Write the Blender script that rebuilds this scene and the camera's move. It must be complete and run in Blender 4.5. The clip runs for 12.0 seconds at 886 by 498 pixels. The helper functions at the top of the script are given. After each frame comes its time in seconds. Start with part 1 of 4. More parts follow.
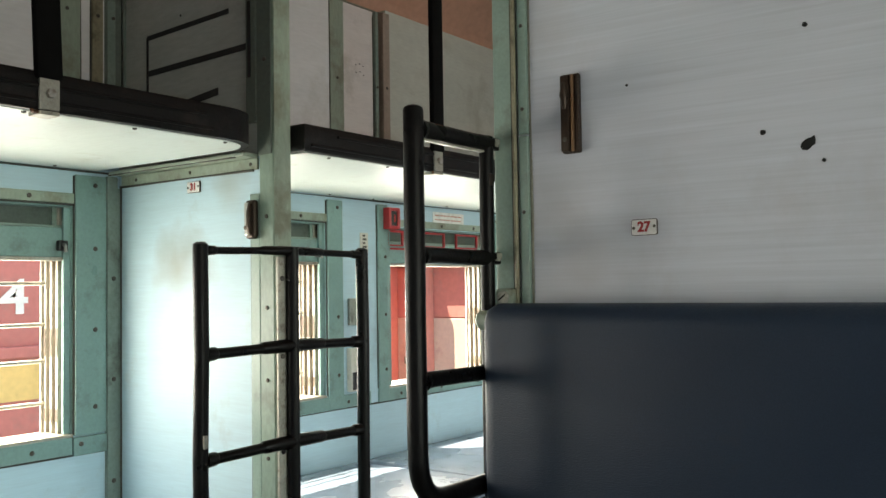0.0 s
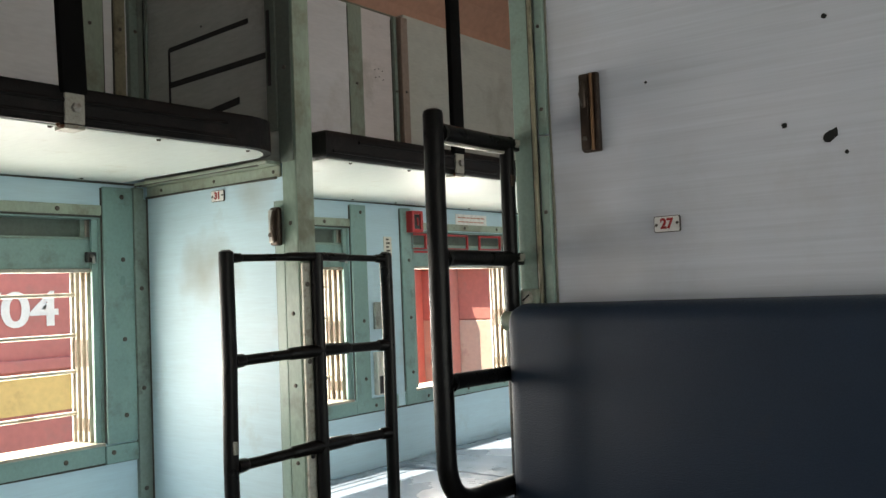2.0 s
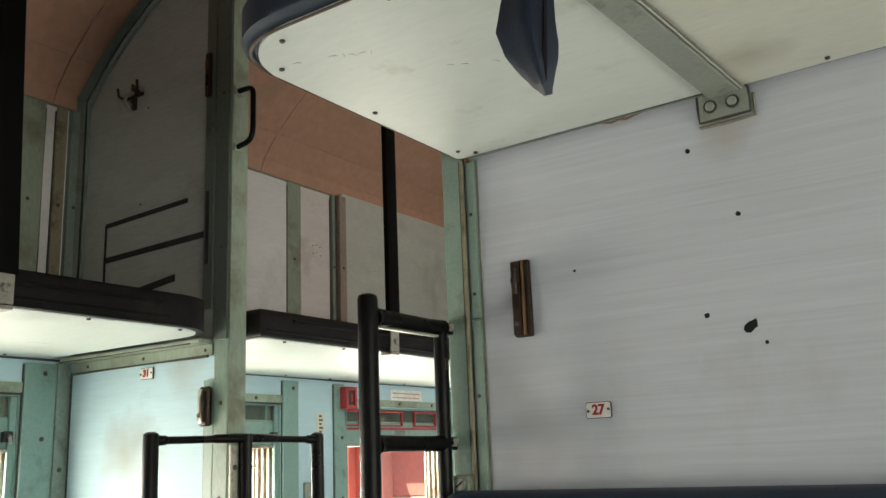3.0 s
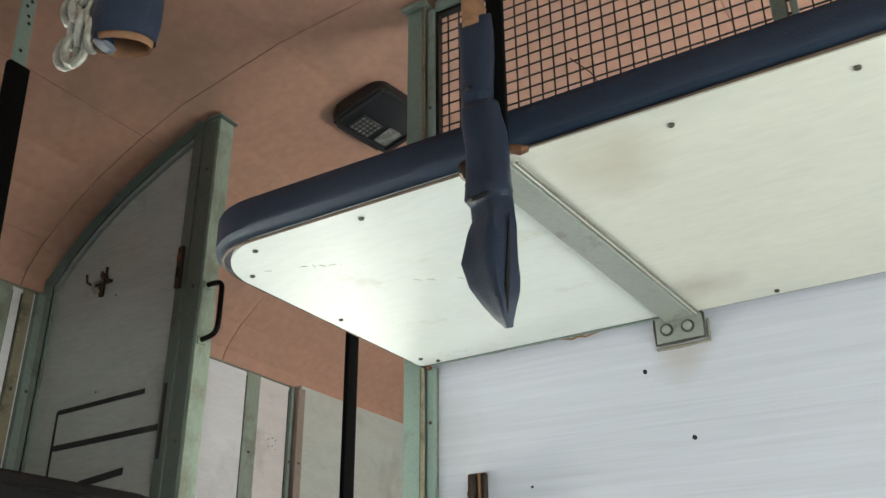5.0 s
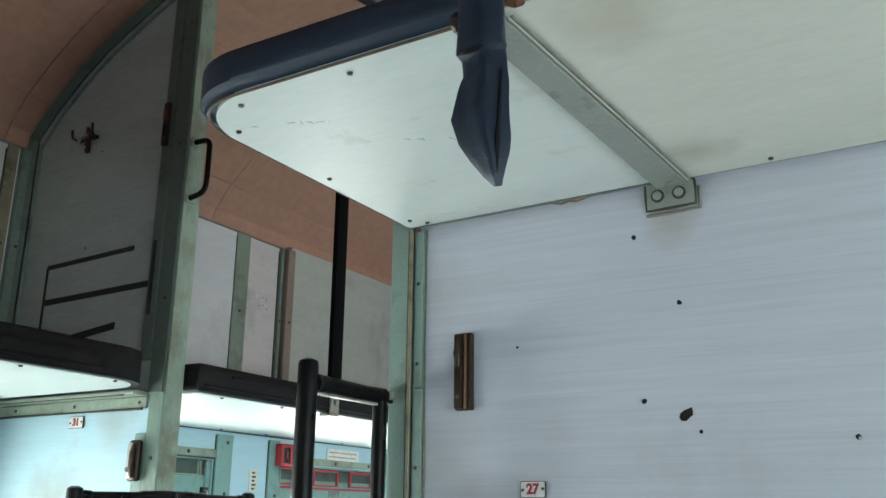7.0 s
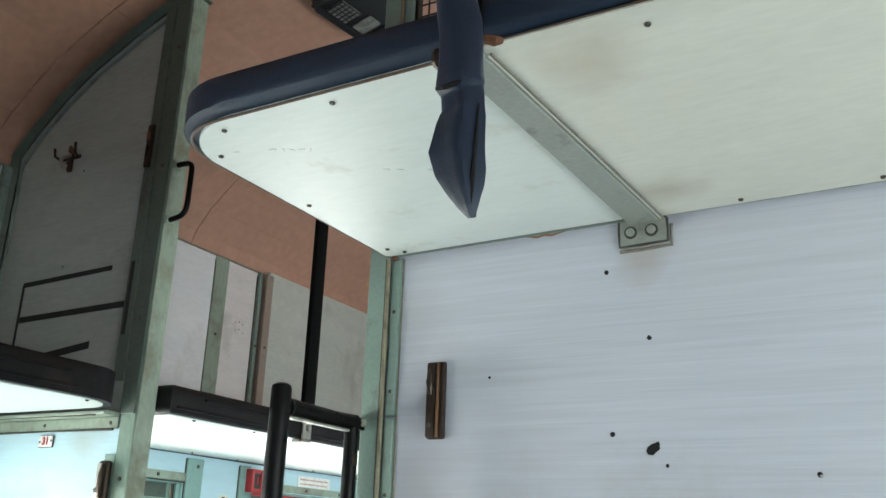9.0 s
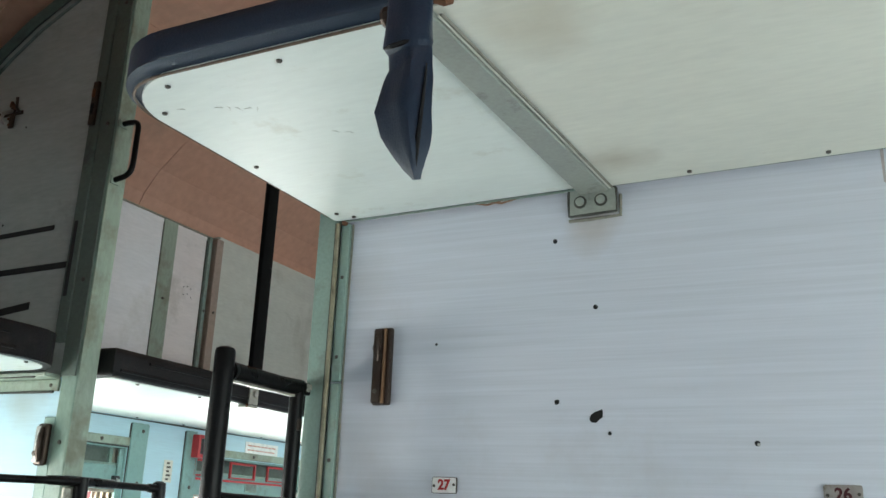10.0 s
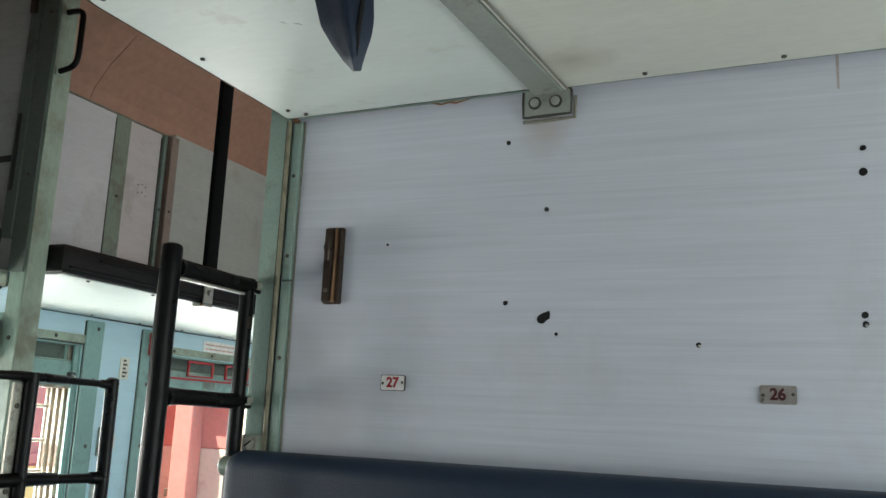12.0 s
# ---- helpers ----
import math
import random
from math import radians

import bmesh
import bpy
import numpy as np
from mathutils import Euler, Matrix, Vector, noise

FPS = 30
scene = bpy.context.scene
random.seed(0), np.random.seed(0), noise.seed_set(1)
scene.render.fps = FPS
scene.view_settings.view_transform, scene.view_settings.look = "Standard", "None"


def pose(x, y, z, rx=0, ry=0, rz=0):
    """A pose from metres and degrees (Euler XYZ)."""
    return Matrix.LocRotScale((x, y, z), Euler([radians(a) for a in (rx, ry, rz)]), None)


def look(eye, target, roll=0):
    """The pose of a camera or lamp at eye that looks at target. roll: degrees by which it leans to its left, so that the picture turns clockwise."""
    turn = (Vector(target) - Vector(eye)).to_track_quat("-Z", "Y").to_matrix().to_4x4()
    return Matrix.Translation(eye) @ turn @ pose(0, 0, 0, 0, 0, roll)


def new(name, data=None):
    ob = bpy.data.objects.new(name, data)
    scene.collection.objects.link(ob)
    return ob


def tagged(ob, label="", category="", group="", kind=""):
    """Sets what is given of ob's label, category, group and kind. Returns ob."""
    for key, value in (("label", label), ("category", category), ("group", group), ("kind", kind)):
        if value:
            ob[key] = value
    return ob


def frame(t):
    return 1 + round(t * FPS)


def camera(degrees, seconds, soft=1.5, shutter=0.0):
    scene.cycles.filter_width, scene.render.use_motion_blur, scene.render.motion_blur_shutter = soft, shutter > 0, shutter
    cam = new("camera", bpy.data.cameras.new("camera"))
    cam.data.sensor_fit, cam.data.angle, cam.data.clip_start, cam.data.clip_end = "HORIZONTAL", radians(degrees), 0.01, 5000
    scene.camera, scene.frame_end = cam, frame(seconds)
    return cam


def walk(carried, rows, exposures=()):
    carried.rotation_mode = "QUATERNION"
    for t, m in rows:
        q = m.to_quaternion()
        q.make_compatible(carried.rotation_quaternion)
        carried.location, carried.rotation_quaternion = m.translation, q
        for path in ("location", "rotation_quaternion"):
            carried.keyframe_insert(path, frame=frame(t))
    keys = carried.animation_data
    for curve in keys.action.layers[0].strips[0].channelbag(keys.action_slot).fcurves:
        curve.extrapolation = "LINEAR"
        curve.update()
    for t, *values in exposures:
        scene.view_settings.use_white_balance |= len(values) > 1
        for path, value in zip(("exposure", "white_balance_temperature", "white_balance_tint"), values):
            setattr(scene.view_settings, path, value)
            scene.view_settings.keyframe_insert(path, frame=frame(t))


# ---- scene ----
cam = camera(52.1, 12.0, soft=1.5)
PATH = [
    (0, (0.847, -1.327, 1.067), (-0.336, 0.284, 1.151), -0.9),
    (0.5, (0.834, -1.335, 1.062), (-0.52, 0.137, 1.016), -2.1),
    (1, (0.829, -1.336, 1.054), (-0.552, 0.109, 0.967), -2.3),
    (1.5, (0.839, -1.324, 1.05), (-0.492, 0.167, 0.973), -2.6),
    (2, (0.852, -1.331, 1.067), (-0.373, 0.248, 1.157), -2.3),
    (2.5, (0.858, -1.331, 1.076), (-0.285, 0.289, 1.339), -2.3),
    (3, (0.865, -1.339, 1.091), (-0.207, 0.288, 1.541), -2.3),
    (3.5, (0.87, -1.347, 1.107), (-0.136, 0.281, 1.687), -1.3),
    (3.7, (0.872, -1.345, 1.105), (-0.128, 0.27, 1.729), -1.1),
    (5.3, (0.883, -1.365, 1.12), (-0.035, 0.197, 1.967), -0.3),
    (5.5, (0.88, -1.36, 1.116), (-0.046, 0.221, 1.917), -0.3),
    (6, (0.881, -1.352, 1.112), (-0.072, 0.285, 1.753), 0.7),
    (6.5, (0.877, -1.346, 1.116), (-0.084, 0.315, 1.681), 0.5),
    (8.5, (0.881, -1.357, 1.106), (-0.076, 0.294, 1.705), 1.7),
    (9, (0.892, -1.361, 1.107), (-0.024, 0.302, 1.737), 2.0),
    (9.5, (0.89, -1.355, 1.107), (-0.012, 0.319, 1.726), 2.4),
    (10, (0.897, -1.345, 1.103), (0.061, 0.379, 1.675), 2.3),
    (10.5, (0.896, -1.327, 1.112), (0.043, 0.411, 1.615), 3.0),
    (11, (0.907, -1.325, 1.112), (0.051, 0.422, 1.577), 3.5),
    (11.5, (0.913, -1.325, 1.1), (0.104, 0.463, 1.486), 2.9),
    (12, (0.914, -1.324, 1.098), (0.133, 0.479, 1.472), 2.7),
]
walk(cam, [(t, look(eye, target, roll)) for t, eye, target, roll in PATH],
     exposures=((0.0, 1.93, 7150, 2), (0.5, 1.6, 7000, 5), (1.0, 1.33, 6900, 7), (1.5, 1.38, 6900, 7), (2.5, 1.98, 7300, 3), (3.5, 2.12, 7400, 1), (5.3, 2.95, 6500, 1), (5.5, 2.9, 6350, 0),
                (6.0, 2.6, 6050, -2), (6.5, 2.25, 5950, -5), (8.5, 2.58, 6250, -2), (9.5, 2.6, 6250, -1), (10.5, 2.1, 6200, -2), (11.0, 1.95, 6200, -1), (12.0, 1.97, 6400, 1)))

# ---- light ----
SUN_DIR = Vector((0.39, 0.28, -1.0)).normalized()
world = bpy.data.worlds.new("sky")
scene.world = world
world.use_nodes = True
wn = world.node_tree.nodes
sky = wn.new("ShaderNodeTexSky")
sky.sky_type, sky.sun_disc = "NISHITA", False
sky.sun_elevation, sky.sun_rotation = math.asin(-SUN_DIR.z), math.atan2(-SUN_DIR.x, -SUN_DIR.y)
world.node_tree.links.new(sky.outputs[0], wn["Background"].inputs[0])
wn["Background"].inputs[1].default_value = 0.15
sun = new("sun", bpy.data.lights.new("sun", "SUN"))
sun.data.energy, sun.data.angle, sun.data.color = 5.0, radians(0.5), (1, 0.95, 0.87)
sun.rotation_euler = SUN_DIR.to_track_quat("-Z", "Y").to_euler()
tagged(sun, "warm high sun", "sun", kind="structure")


def window_light(name, at, size, watts, toward, colour):
    """Sky light standing in an open window."""
    ob = new(name, bpy.data.lights.new(name, "AREA"))
    ob.data.shape, ob.data.size, ob.data.size_y, ob.data.energy, ob.data.color = "RECTANGLE", size[0], size[1], watts, colour
    ob.matrix_world = look(at, Vector(at) + Vector(toward))
    tagged(ob, "daylight in the window opening", "daylight", kind="structure")


SKYLIGHT = (0.96, 0.98, 1.0)
for yy in (-0.43, -1.3):
    window_light("window_daylight", (1.93, yy, 0.98), (0.62, 0.6), 1.2, (-1, 0, 0), SKYLIGHT)
for yy in (-1.25, -0.43, 0.42, 1.28):
    window_light("window_daylight", (-1.19, yy, 0.94), (0.54, 0.38), 2.45, (1, 0, 0.0), (1, 0.97, 0.95))
window_light("window_daylight", (1.93, 0.6, 0.98), (1.2, 0.6), 3.2, (-1, 0, 0), SKYLIGHT)

# ---- materials ----


def material(name, base, rough=0.5, metal=0.0, var=0.15, scale=6.0, stretch=(1, 1, 1), bump=0.1, fine=120.0, dirt=None, dirt_at=0.62, dirt_scale=3.0, spec=0.5, coat=0.0, dirt_amount=0.8, blots=()):
    """Paint, metal, cloth or laminate: base colour with a broad and a fine variation, dirt in patches, worn edges, fine relief."""
    m = bpy.data.materials.new(name)
    m.use_nodes = True
    nt = m.node_tree
    N, L = nt.nodes, nt.links
    bs = N["Principled BSDF"]
    tc = N.new("ShaderNodeTexCoord")
    mp = N.new("ShaderNodeMapping")
    mp.inputs["Scale"].default_value = stretch
    geo = N.new("ShaderNodeNewGeometry")
    L.new(geo.outputs["Position"], mp.inputs[0])
    n1 = N.new("ShaderNodeTexNoise")
    n1.inputs["Scale"].default_value, n1.inputs["Detail"].default_value = scale, 6
    n2 = N.new("ShaderNodeTexNoise")
    n2.inputs["Scale"].default_value, n2.inputs["Detail"].default_value = fine, 3
    L.new(mp.outputs[0], n1.inputs["Vector"])
    L.new(mp.outputs[0], n2.inputs["Vector"])
    add = N.new("ShaderNodeMath")
    add.operation = "ADD"
    L.new(n1.outputs[0], add.inputs[0])
    L.new(n2.outputs[0], add.inputs[1])
    r = N.new("ShaderNodeMapRange")
    r.inputs["From Min"].default_value, r.inputs["From Max"].default_value = 0.6, 1.4
    r.inputs["To Min"].default_value, r.inputs["To Max"].default_value = 1 - var, 1 + var * 0.6
    L.new(add.outputs[0], r.inputs[0])
    mul = N.new("ShaderNodeVectorMath")
    mul.operation = "SCALE"
    mul.inputs[0].default_value = base
    L.new(r.outputs[0], mul.inputs["Scale"])
    out = mul.outputs[0]
    if dirt:
        nd = N.new("ShaderNodeTexNoise")
        nd.inputs["Scale"].default_value, nd.inputs["Detail"].default_value, nd.inputs["Roughness"].default_value = dirt_scale, 9, 0.68
        L.new(geo.outputs["Position"], nd.inputs["Vector"])
        rd = N.new("ShaderNodeMapRange")
        rd.inputs["From Min"].default_value, rd.inputs["From Max"].default_value = dirt_at - 0.04, dirt_at + 0.1
        rd.inputs["To Max"].default_value = dirt_amount
        L.new(nd.outputs[0], rd.inputs[0])
        mx = N.new("ShaderNodeMix")
        mx.data_type = "RGBA"
        L.new(rd.outputs[0], mx.inputs["Factor"])
        L.new(out, mx.inputs["A"])
        mx.inputs["B"].default_value = (*dirt, 1)
        out = mx.outputs["Result"]
    for (at, radius, colour, amount) in blots:
        d = N.new("ShaderNodeVectorMath")
        d.operation = "DISTANCE"
        d.inputs[1].default_value = at
        warp = N.new("ShaderNodeTexNoise")
        warp.inputs["Scale"].default_value, warp.inputs["Detail"].default_value = 9, 6
        L.new(geo.outputs["Position"], warp.inputs["Vector"])
        L.new(geo.outputs["Position"], d.inputs[0])
        sub = N.new("ShaderNodeMath")
        sub.operation = "MULTIPLY_ADD"
        L.new(warp.outputs[0], sub.inputs[0])
        sub.inputs[1].default_value = -radius * 1.6
        L.new(d.outputs["Value"], sub.inputs[2])
        rb_ = N.new("ShaderNodeMapRange")
        rb_.inputs["From Min"].default_value, rb_.inputs["From Max"].default_value = -radius * 0.7, radius * 0.25
        rb_.inputs["To Min"].default_value, rb_.inputs["To Max"].default_value = amount, 0
        L.new(sub.outputs[0], rb_.inputs[0])
        mx = N.new("ShaderNodeMix")
        mx.data_type = "RGBA"
        L.new(rb_.outputs[0], mx.inputs["Factor"])
        L.new(out, mx.inputs["A"])
        mx.inputs["B"].default_value = (*colour, 1)
        out = mx.outputs["Result"]
    L.new(out, bs.inputs["Base Color"])
    rr = N.new("ShaderNodeMapRange")
    rr.inputs["From Min"].default_value, rr.inputs["From Max"].default_value = 0.3, 0.7
    rr.inputs["To Min"].default_value, rr.inputs["To Max"].default_value = max(0.03, rough - 0.09), min(1, rough + 0.09)
    L.new(n1.outputs[0], rr.inputs[0])
    L.new(rr.outputs[0], bs.inputs["Roughness"])
    bs.inputs["Metallic"].default_value = metal
    bs.inputs["Specular IOR Level"].default_value = spec
    bs.inputs["Coat Weight"].default_value = coat
    bp = N.new("ShaderNodeBump")
    bp.inputs["Strength"].default_value, bp.inputs["Distance"].default_value = bump, 0.002
    L.new(add.outputs[0], bp.inputs["Height"])
    L.new(bp.outputs[0], bs.inputs["Normal"])
    return m


M = {}
M["laminate"] = material("laminate_white_streaked", (0.575, 0.595, 0.655), 0.48, var=0.12, scale=3.5, stretch=(0.6, 1, 30), fine=9, bump=0.07, dirt=(0.42, 0.40, 0.40), dirt_at=0.61, dirt_scale=2.2, dirt_amount=0.4, blots=(((0.10, 0, 1.22), 0.10, (0.40, 0.40, 0.42), 0.5), ((0.16, 0, 1.09), 0.12, (0.36, 0.35, 0.36), 0.5), ((0.51, 0, 1.565), 0.05, (0.42, 0.38, 0.34), 0.6), ((0.08, 0, 1.5), 0.08, (0.45, 0.44, 0.44), 0.5)))
M["laminate_blue"] = material("laminate_pale_blue", (0.49, 0.665, 0.74), 0.5, var=0.09, scale=3.5, stretch=(0.8, 0.8, 12), fine=22, bump=0.06, dirt=(0.30, 0.32, 0.29), dirt_at=0.61, dirt_scale=3.0, dirt_amount=0.55, blots=(((-0.86, 0, 1.13), 0.11, (0.26, 0.27, 0.23), 0.75), ((-0.70, 0, 1.30), 0.08, (0.34, 0.35, 0.30), 0.6)))
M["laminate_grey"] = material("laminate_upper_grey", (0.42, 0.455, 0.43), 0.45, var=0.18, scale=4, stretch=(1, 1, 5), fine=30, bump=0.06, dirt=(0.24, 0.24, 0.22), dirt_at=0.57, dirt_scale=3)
M["laminate_upper"] = material("laminate_upper_white", (0.79, 0.79, 0.80), 0.45, var=0.10, scale=4, stretch=(1, 1, 5), fine=30, bump=0.06, dirt=(0.45, 0.44, 0.38), dirt_at=0.58, dirt_scale=3, dirt_amount=0.5)
M["underside_cream"] = material("berth_underside_cream", (0.68, 0.68, 0.59), 0.5, var=0.09, scale=3.0, stretch=(1, 4, 1), fine=30, bump=0.04, dirt=(0.42, 0.37, 0.27), dirt_at=0.61, dirt_scale=3.6, dirt_amount=0.55, blots=(((0.58, -0.12, 1.62), 0.06, (0.36, 0.32, 0.24), 0.6), ((1.02, -0.06, 1.62), 0.05, (0.40, 0.33, 0.22), 0.6), ((0.60, -0.52, 1.62), 0.08, (0.44, 0.38, 0.28), 0.6)))
M["laminate_olive"] = material("laminate_greenish_grey", (0.57, 0.59, 0.53), 0.45, var=0.14, scale=4, stretch=(1, 1, 5), fine=30, bump=0.06, dirt=(0.36, 0.36, 0.30), dirt_at=0.6, dirt_scale=3)
M["underside"] = material("berth_underside_white", (0.70, 0.75, 0.70), 0.42, var=0.07, scale=3.0, stretch=(1, 4, 1), fine=26, bump=0.03, dirt=(0.46, 0.45, 0.35), dirt_at=0.615, dirt_scale=11, dirt_amount=0.5)
M["green"] = material("green_enamel", (0.275, 0.375, 0.32), 0.38, var=0.16, scale=9, fine=160, bump=0.12, dirt=(0.12, 0.12, 0.085), dirt_at=0.575, dirt_scale=9, dirt_amount=0.55)
M["green_light"] = material("green_enamel_worn", (0.31, 0.37, 0.295), 0.40, var=0.2, scale=7, stretch=(1, 1, 0.4), fine=130, bump=0.14, dirt=(0.16, 0.14, 0.095), dirt_at=0.56, dirt_scale=8, dirt_amount=0.7)
# darker copy of the green enamel, with the upper post's shade in its colour
M["green_shade"] = material("shaded_green_enamel", (0.105, 0.135, 0.112), 0.5, var=0.25, scale=8, fine=120, bump=0.15, dirt=(0.045, 0.045, 0.038), dirt_at=0.6, dirt_scale=8)
# paler copy of the post green, for the face turned to the light
M["green_lit_face"] = material("green_enamel_lit_face", (0.31, 0.38, 0.30), 0.4, var=0.26, scale=6, stretch=(1, 1, 0.35), fine=120, bump=0.15, dirt=(0.15, 0.14, 0.09), dirt_at=0.55, dirt_scale=7, dirt_amount=0.7)
M["bead"] = material("worn_bead_paint", (0.27, 0.245, 0.165), 0.4, var=0.3, scale=14, fine=120, dirt=(0.1, 0.08, 0.05), dirt_at=0.57, dirt_scale=16)
M["pinkish"] = material("faded_brown_strip", (0.34, 0.27, 0.22), 0.5, var=0.2, scale=12, fine=100, dirt=(0.2, 0.17, 0.13), dirt_at=0.6, dirt_scale=9)
M["panel_pink"] = material("laminate_pinkish_white", (0.78, 0.73, 0.71), 0.45, var=0.1, scale=4, stretch=(1, 1, 5), fine=30, bump=0.06, dirt=(0.48, 0.44, 0.40), dirt_at=0.62, dirt_scale=4)
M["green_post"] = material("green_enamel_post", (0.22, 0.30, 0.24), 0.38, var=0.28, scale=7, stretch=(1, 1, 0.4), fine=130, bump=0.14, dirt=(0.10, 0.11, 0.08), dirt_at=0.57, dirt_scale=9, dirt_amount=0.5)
M["green_dark"] = material("green_enamel_grimy", (0.20, 0.26, 0.225), 0.45, var=0.25, scale=8, fine=120, bump=0.15, dirt=(0.06, 0.055, 0.045), dirt_at=0.58, dirt_scale=8)
M["grey_green"] = material("grey_green_enamel", (0.30, 0.32, 0.28), 0.4, var=0.18, scale=12, fine=140, bump=0.15, dirt=(0.07, 0.06, 0.045), dirt_at=0.62, dirt_scale=14)
M["teal"] = material("teal_enamel", (0.215, 0.345, 0.315), 0.36, var=0.14, scale=8, fine=150, bump=0.12, dirt=(0.11, 0.125, 0.095), dirt_at=0.575, dirt_scale=10, dirt_amount=0.6)
M["ceiling"] = material("salmon_ceiling_paint", (0.56, 0.315, 0.22), 0.55, var=0.16, scale=2.5, fine=40, bump=0.05, dirt=(0.36, 0.25, 0.18), dirt_at=0.56, dirt_scale=2.6, dirt_amount=0.55)
M["rexine"] = material("navy_rexine", (0.014, 0.026, 0.049), 0.45, var=0.22, scale=5, fine=420, bump=0.35, spec=0.3, dirt=(0.024, 0.026, 0.032), dirt_at=0.6, dirt_scale=5, dirt_amount=0.6)
M["rexine_blue"] = material("blue_rexine", (0.019, 0.031, 0.054), 0.36, spec=0.4, var=0.15, scale=6, fine=420, bump=0.3)
# navy rexine lightened to blue-grey: the window reflection is put into the base
M["rexine_seat_sheen"] = material("seat_rexine_sheen_tint", (0.27, 0.32, 0.39), 0.24, var=0.12, scale=5, fine=380, bump=0.22, dirt=(0.11, 0.14, 0.185), dirt_at=0.6, dirt_scale=4, dirt_amount=0.6)
M["rexine_black"] = material("charcoal_rexine", (0.012, 0.011, 0.011), 0.5, var=0.35, scale=8, stretch=(1, 1, 1), fine=200, bump=0.5, spec=0.2, dirt=(0.045, 0.036, 0.032), dirt_at=0.58, dirt_scale=10, dirt_amount=0.6)
M["black"] = material("black_enamel_tube", (0.004, 0.0036, 0.0036), 0.34, var=0.4, scale=20, fine=220, bump=0.3, spec=0.18, dirt=(0.02, 0.016, 0.013), dirt_at=0.66, dirt_scale=18)
M["strap"] = material("black_strap", (0.005, 0.005, 0.005), 0.8, spec=0.1, var=0.3, scale=30, fine=400, bump=0.3)
M["steel"] = material("dull_steel", (0.46, 0.45, 0.42), 0.38, metal=0.85, var=0.25, scale=25, fine=220, bump=0.2, dirt=(0.16, 0.11, 0.07), dirt_at=0.6, dirt_scale=25)
M["galv"] = material("galvanised_worn", (0.42, 0.41, 0.35), 0.45, metal=0.3, var=0.3, scale=35, fine=260, bump=0.2, dirt=(0.14, 0.11, 0.08), dirt_at=0.56, dirt_scale=45)
M["bronze"] = material("bronze_plate", (0.06, 0.042, 0.032), 0.36, metal=0.7, var=0.3, scale=40, fine=260, bump=0.15, dirt=(0.05, 0.04, 0.035), dirt_at=0.58, dirt_scale=30)
M["brass"] = material("worn_brass_edge", (0.30, 0.175, 0.10), 0.38, metal=0.8, var=0.2, scale=40, fine=260, bump=0.1)
M["rust"] = material("rusty_iron", (0.17, 0.075, 0.035), 0.75, metal=0.2, var=0.4, scale=40, fine=260, bump=0.4)
M["screw"] = material("screw_head", (0.10, 0.09, 0.075), 0.45, metal=0.6, var=0.3, scale=60, fine=300, bump=0.1)
M["tan"] = material("tan_backing_cloth", (0.26, 0.135, 0.07), 0.8, var=0.25, scale=30, bump=0.2)
M["hole"] = material("dark_hole", (0.006, 0.006, 0.006), 0.9, var=0.1)
M["tape"] = material("black_tape", (0.012, 0.011, 0.011), 0.6, var=0.3, scale=30, bump=0.15)
M["plate"] = material("white_enamel_plate", (0.78, 0.77, 0.74), 0.3, var=0.06, scale=60, bump=0.04, dirt=(0.45, 0.40, 0.33), dirt_at=0.66, dirt_scale=60)
M["plate_metal"] = material("tarnished_plate", (0.36, 0.33, 0.30), 0.35, metal=0.6, var=0.15, scale=60, bump=0.06, dirt=(0.2, 0.15, 0.1), dirt_at=0.6, dirt_scale=50)
M["red_print"] = material("red_print", (0.33, 0.012, 0.012), 0.4, var=0.15, scale=60)
M["dark_red_print"] = material("dark_red_print", (0.055, 0.004, 0.004), 0.4, var=0.15, scale=60)
M["red_pale"] = material("faded_red_print", (0.58, 0.30, 0.24), 0.5, var=0.2, scale=60)
M["red"] = material("red_enamel", (0.42, 0.03, 0.035), 0.4, var=0.2, scale=20, bump=0.1, dirt=(0.12, 0.03, 0.03), dirt_at=0.62, dirt_scale=20)
M["white_print"] = material("white_paint_lettering", (0.80, 0.79, 0.75), 0.6, var=0.12, scale=20, dirt=(0.62, 0.45, 0.42), dirt_at=0.68, dirt_scale=22)
M["cream"] = material("cream_plastic", (0.66, 0.64, 0.56), 0.4, var=0.08, scale=30, dirt=(0.35, 0.31, 0.25), dirt_at=0.64, dirt_scale=30)
M["plastic_black"] = material("black_plastic", (0.014, 0.014, 0.015), 0.4, var=0.25, scale=30, bump=0.1)
M["lens_dark"] = material("dusty_lens", (0.22, 0.22, 0.20), 0.25, var=0.2, scale=40)
M["alu"] = material("aluminium_channel", (0.48, 0.44, 0.37), 0.42, metal=0.45, var=0.2, scale=14, stretch=(1, 1, 0.3), fine=150, bump=0.1, dirt=(0.22, 0.16, 0.10), dirt_at=0.56, dirt_scale=12)
M["brown"] = material("brown_channel", (0.13, 0.085, 0.055), 0.5, var=0.3, scale=14, bump=0.1)
M["mesh"] = material("dark_wire", (0.035, 0.032, 0.03), 0.5, metal=0.5, var=0.3, scale=60)
M["caulk"] = material("grimy_sealant", (0.25, 0.24, 0.19), 0.7, var=0.35, scale=40, bump=0.4)
M["caulk_dark"] = material("dark_joint_grime", (0.06, 0.06, 0.05), 0.8, var=0.4, scale=40, bump=0.4)
M["wagon_red"] = material("oxide_red_wagon_paint", (0.52, 0.17, 0.15), 0.55, var=0.16, scale=2.2, fine=30, bump=0.1, dirt=(0.38, 0.19, 0.16), dirt_at=0.6, dirt_scale=3)
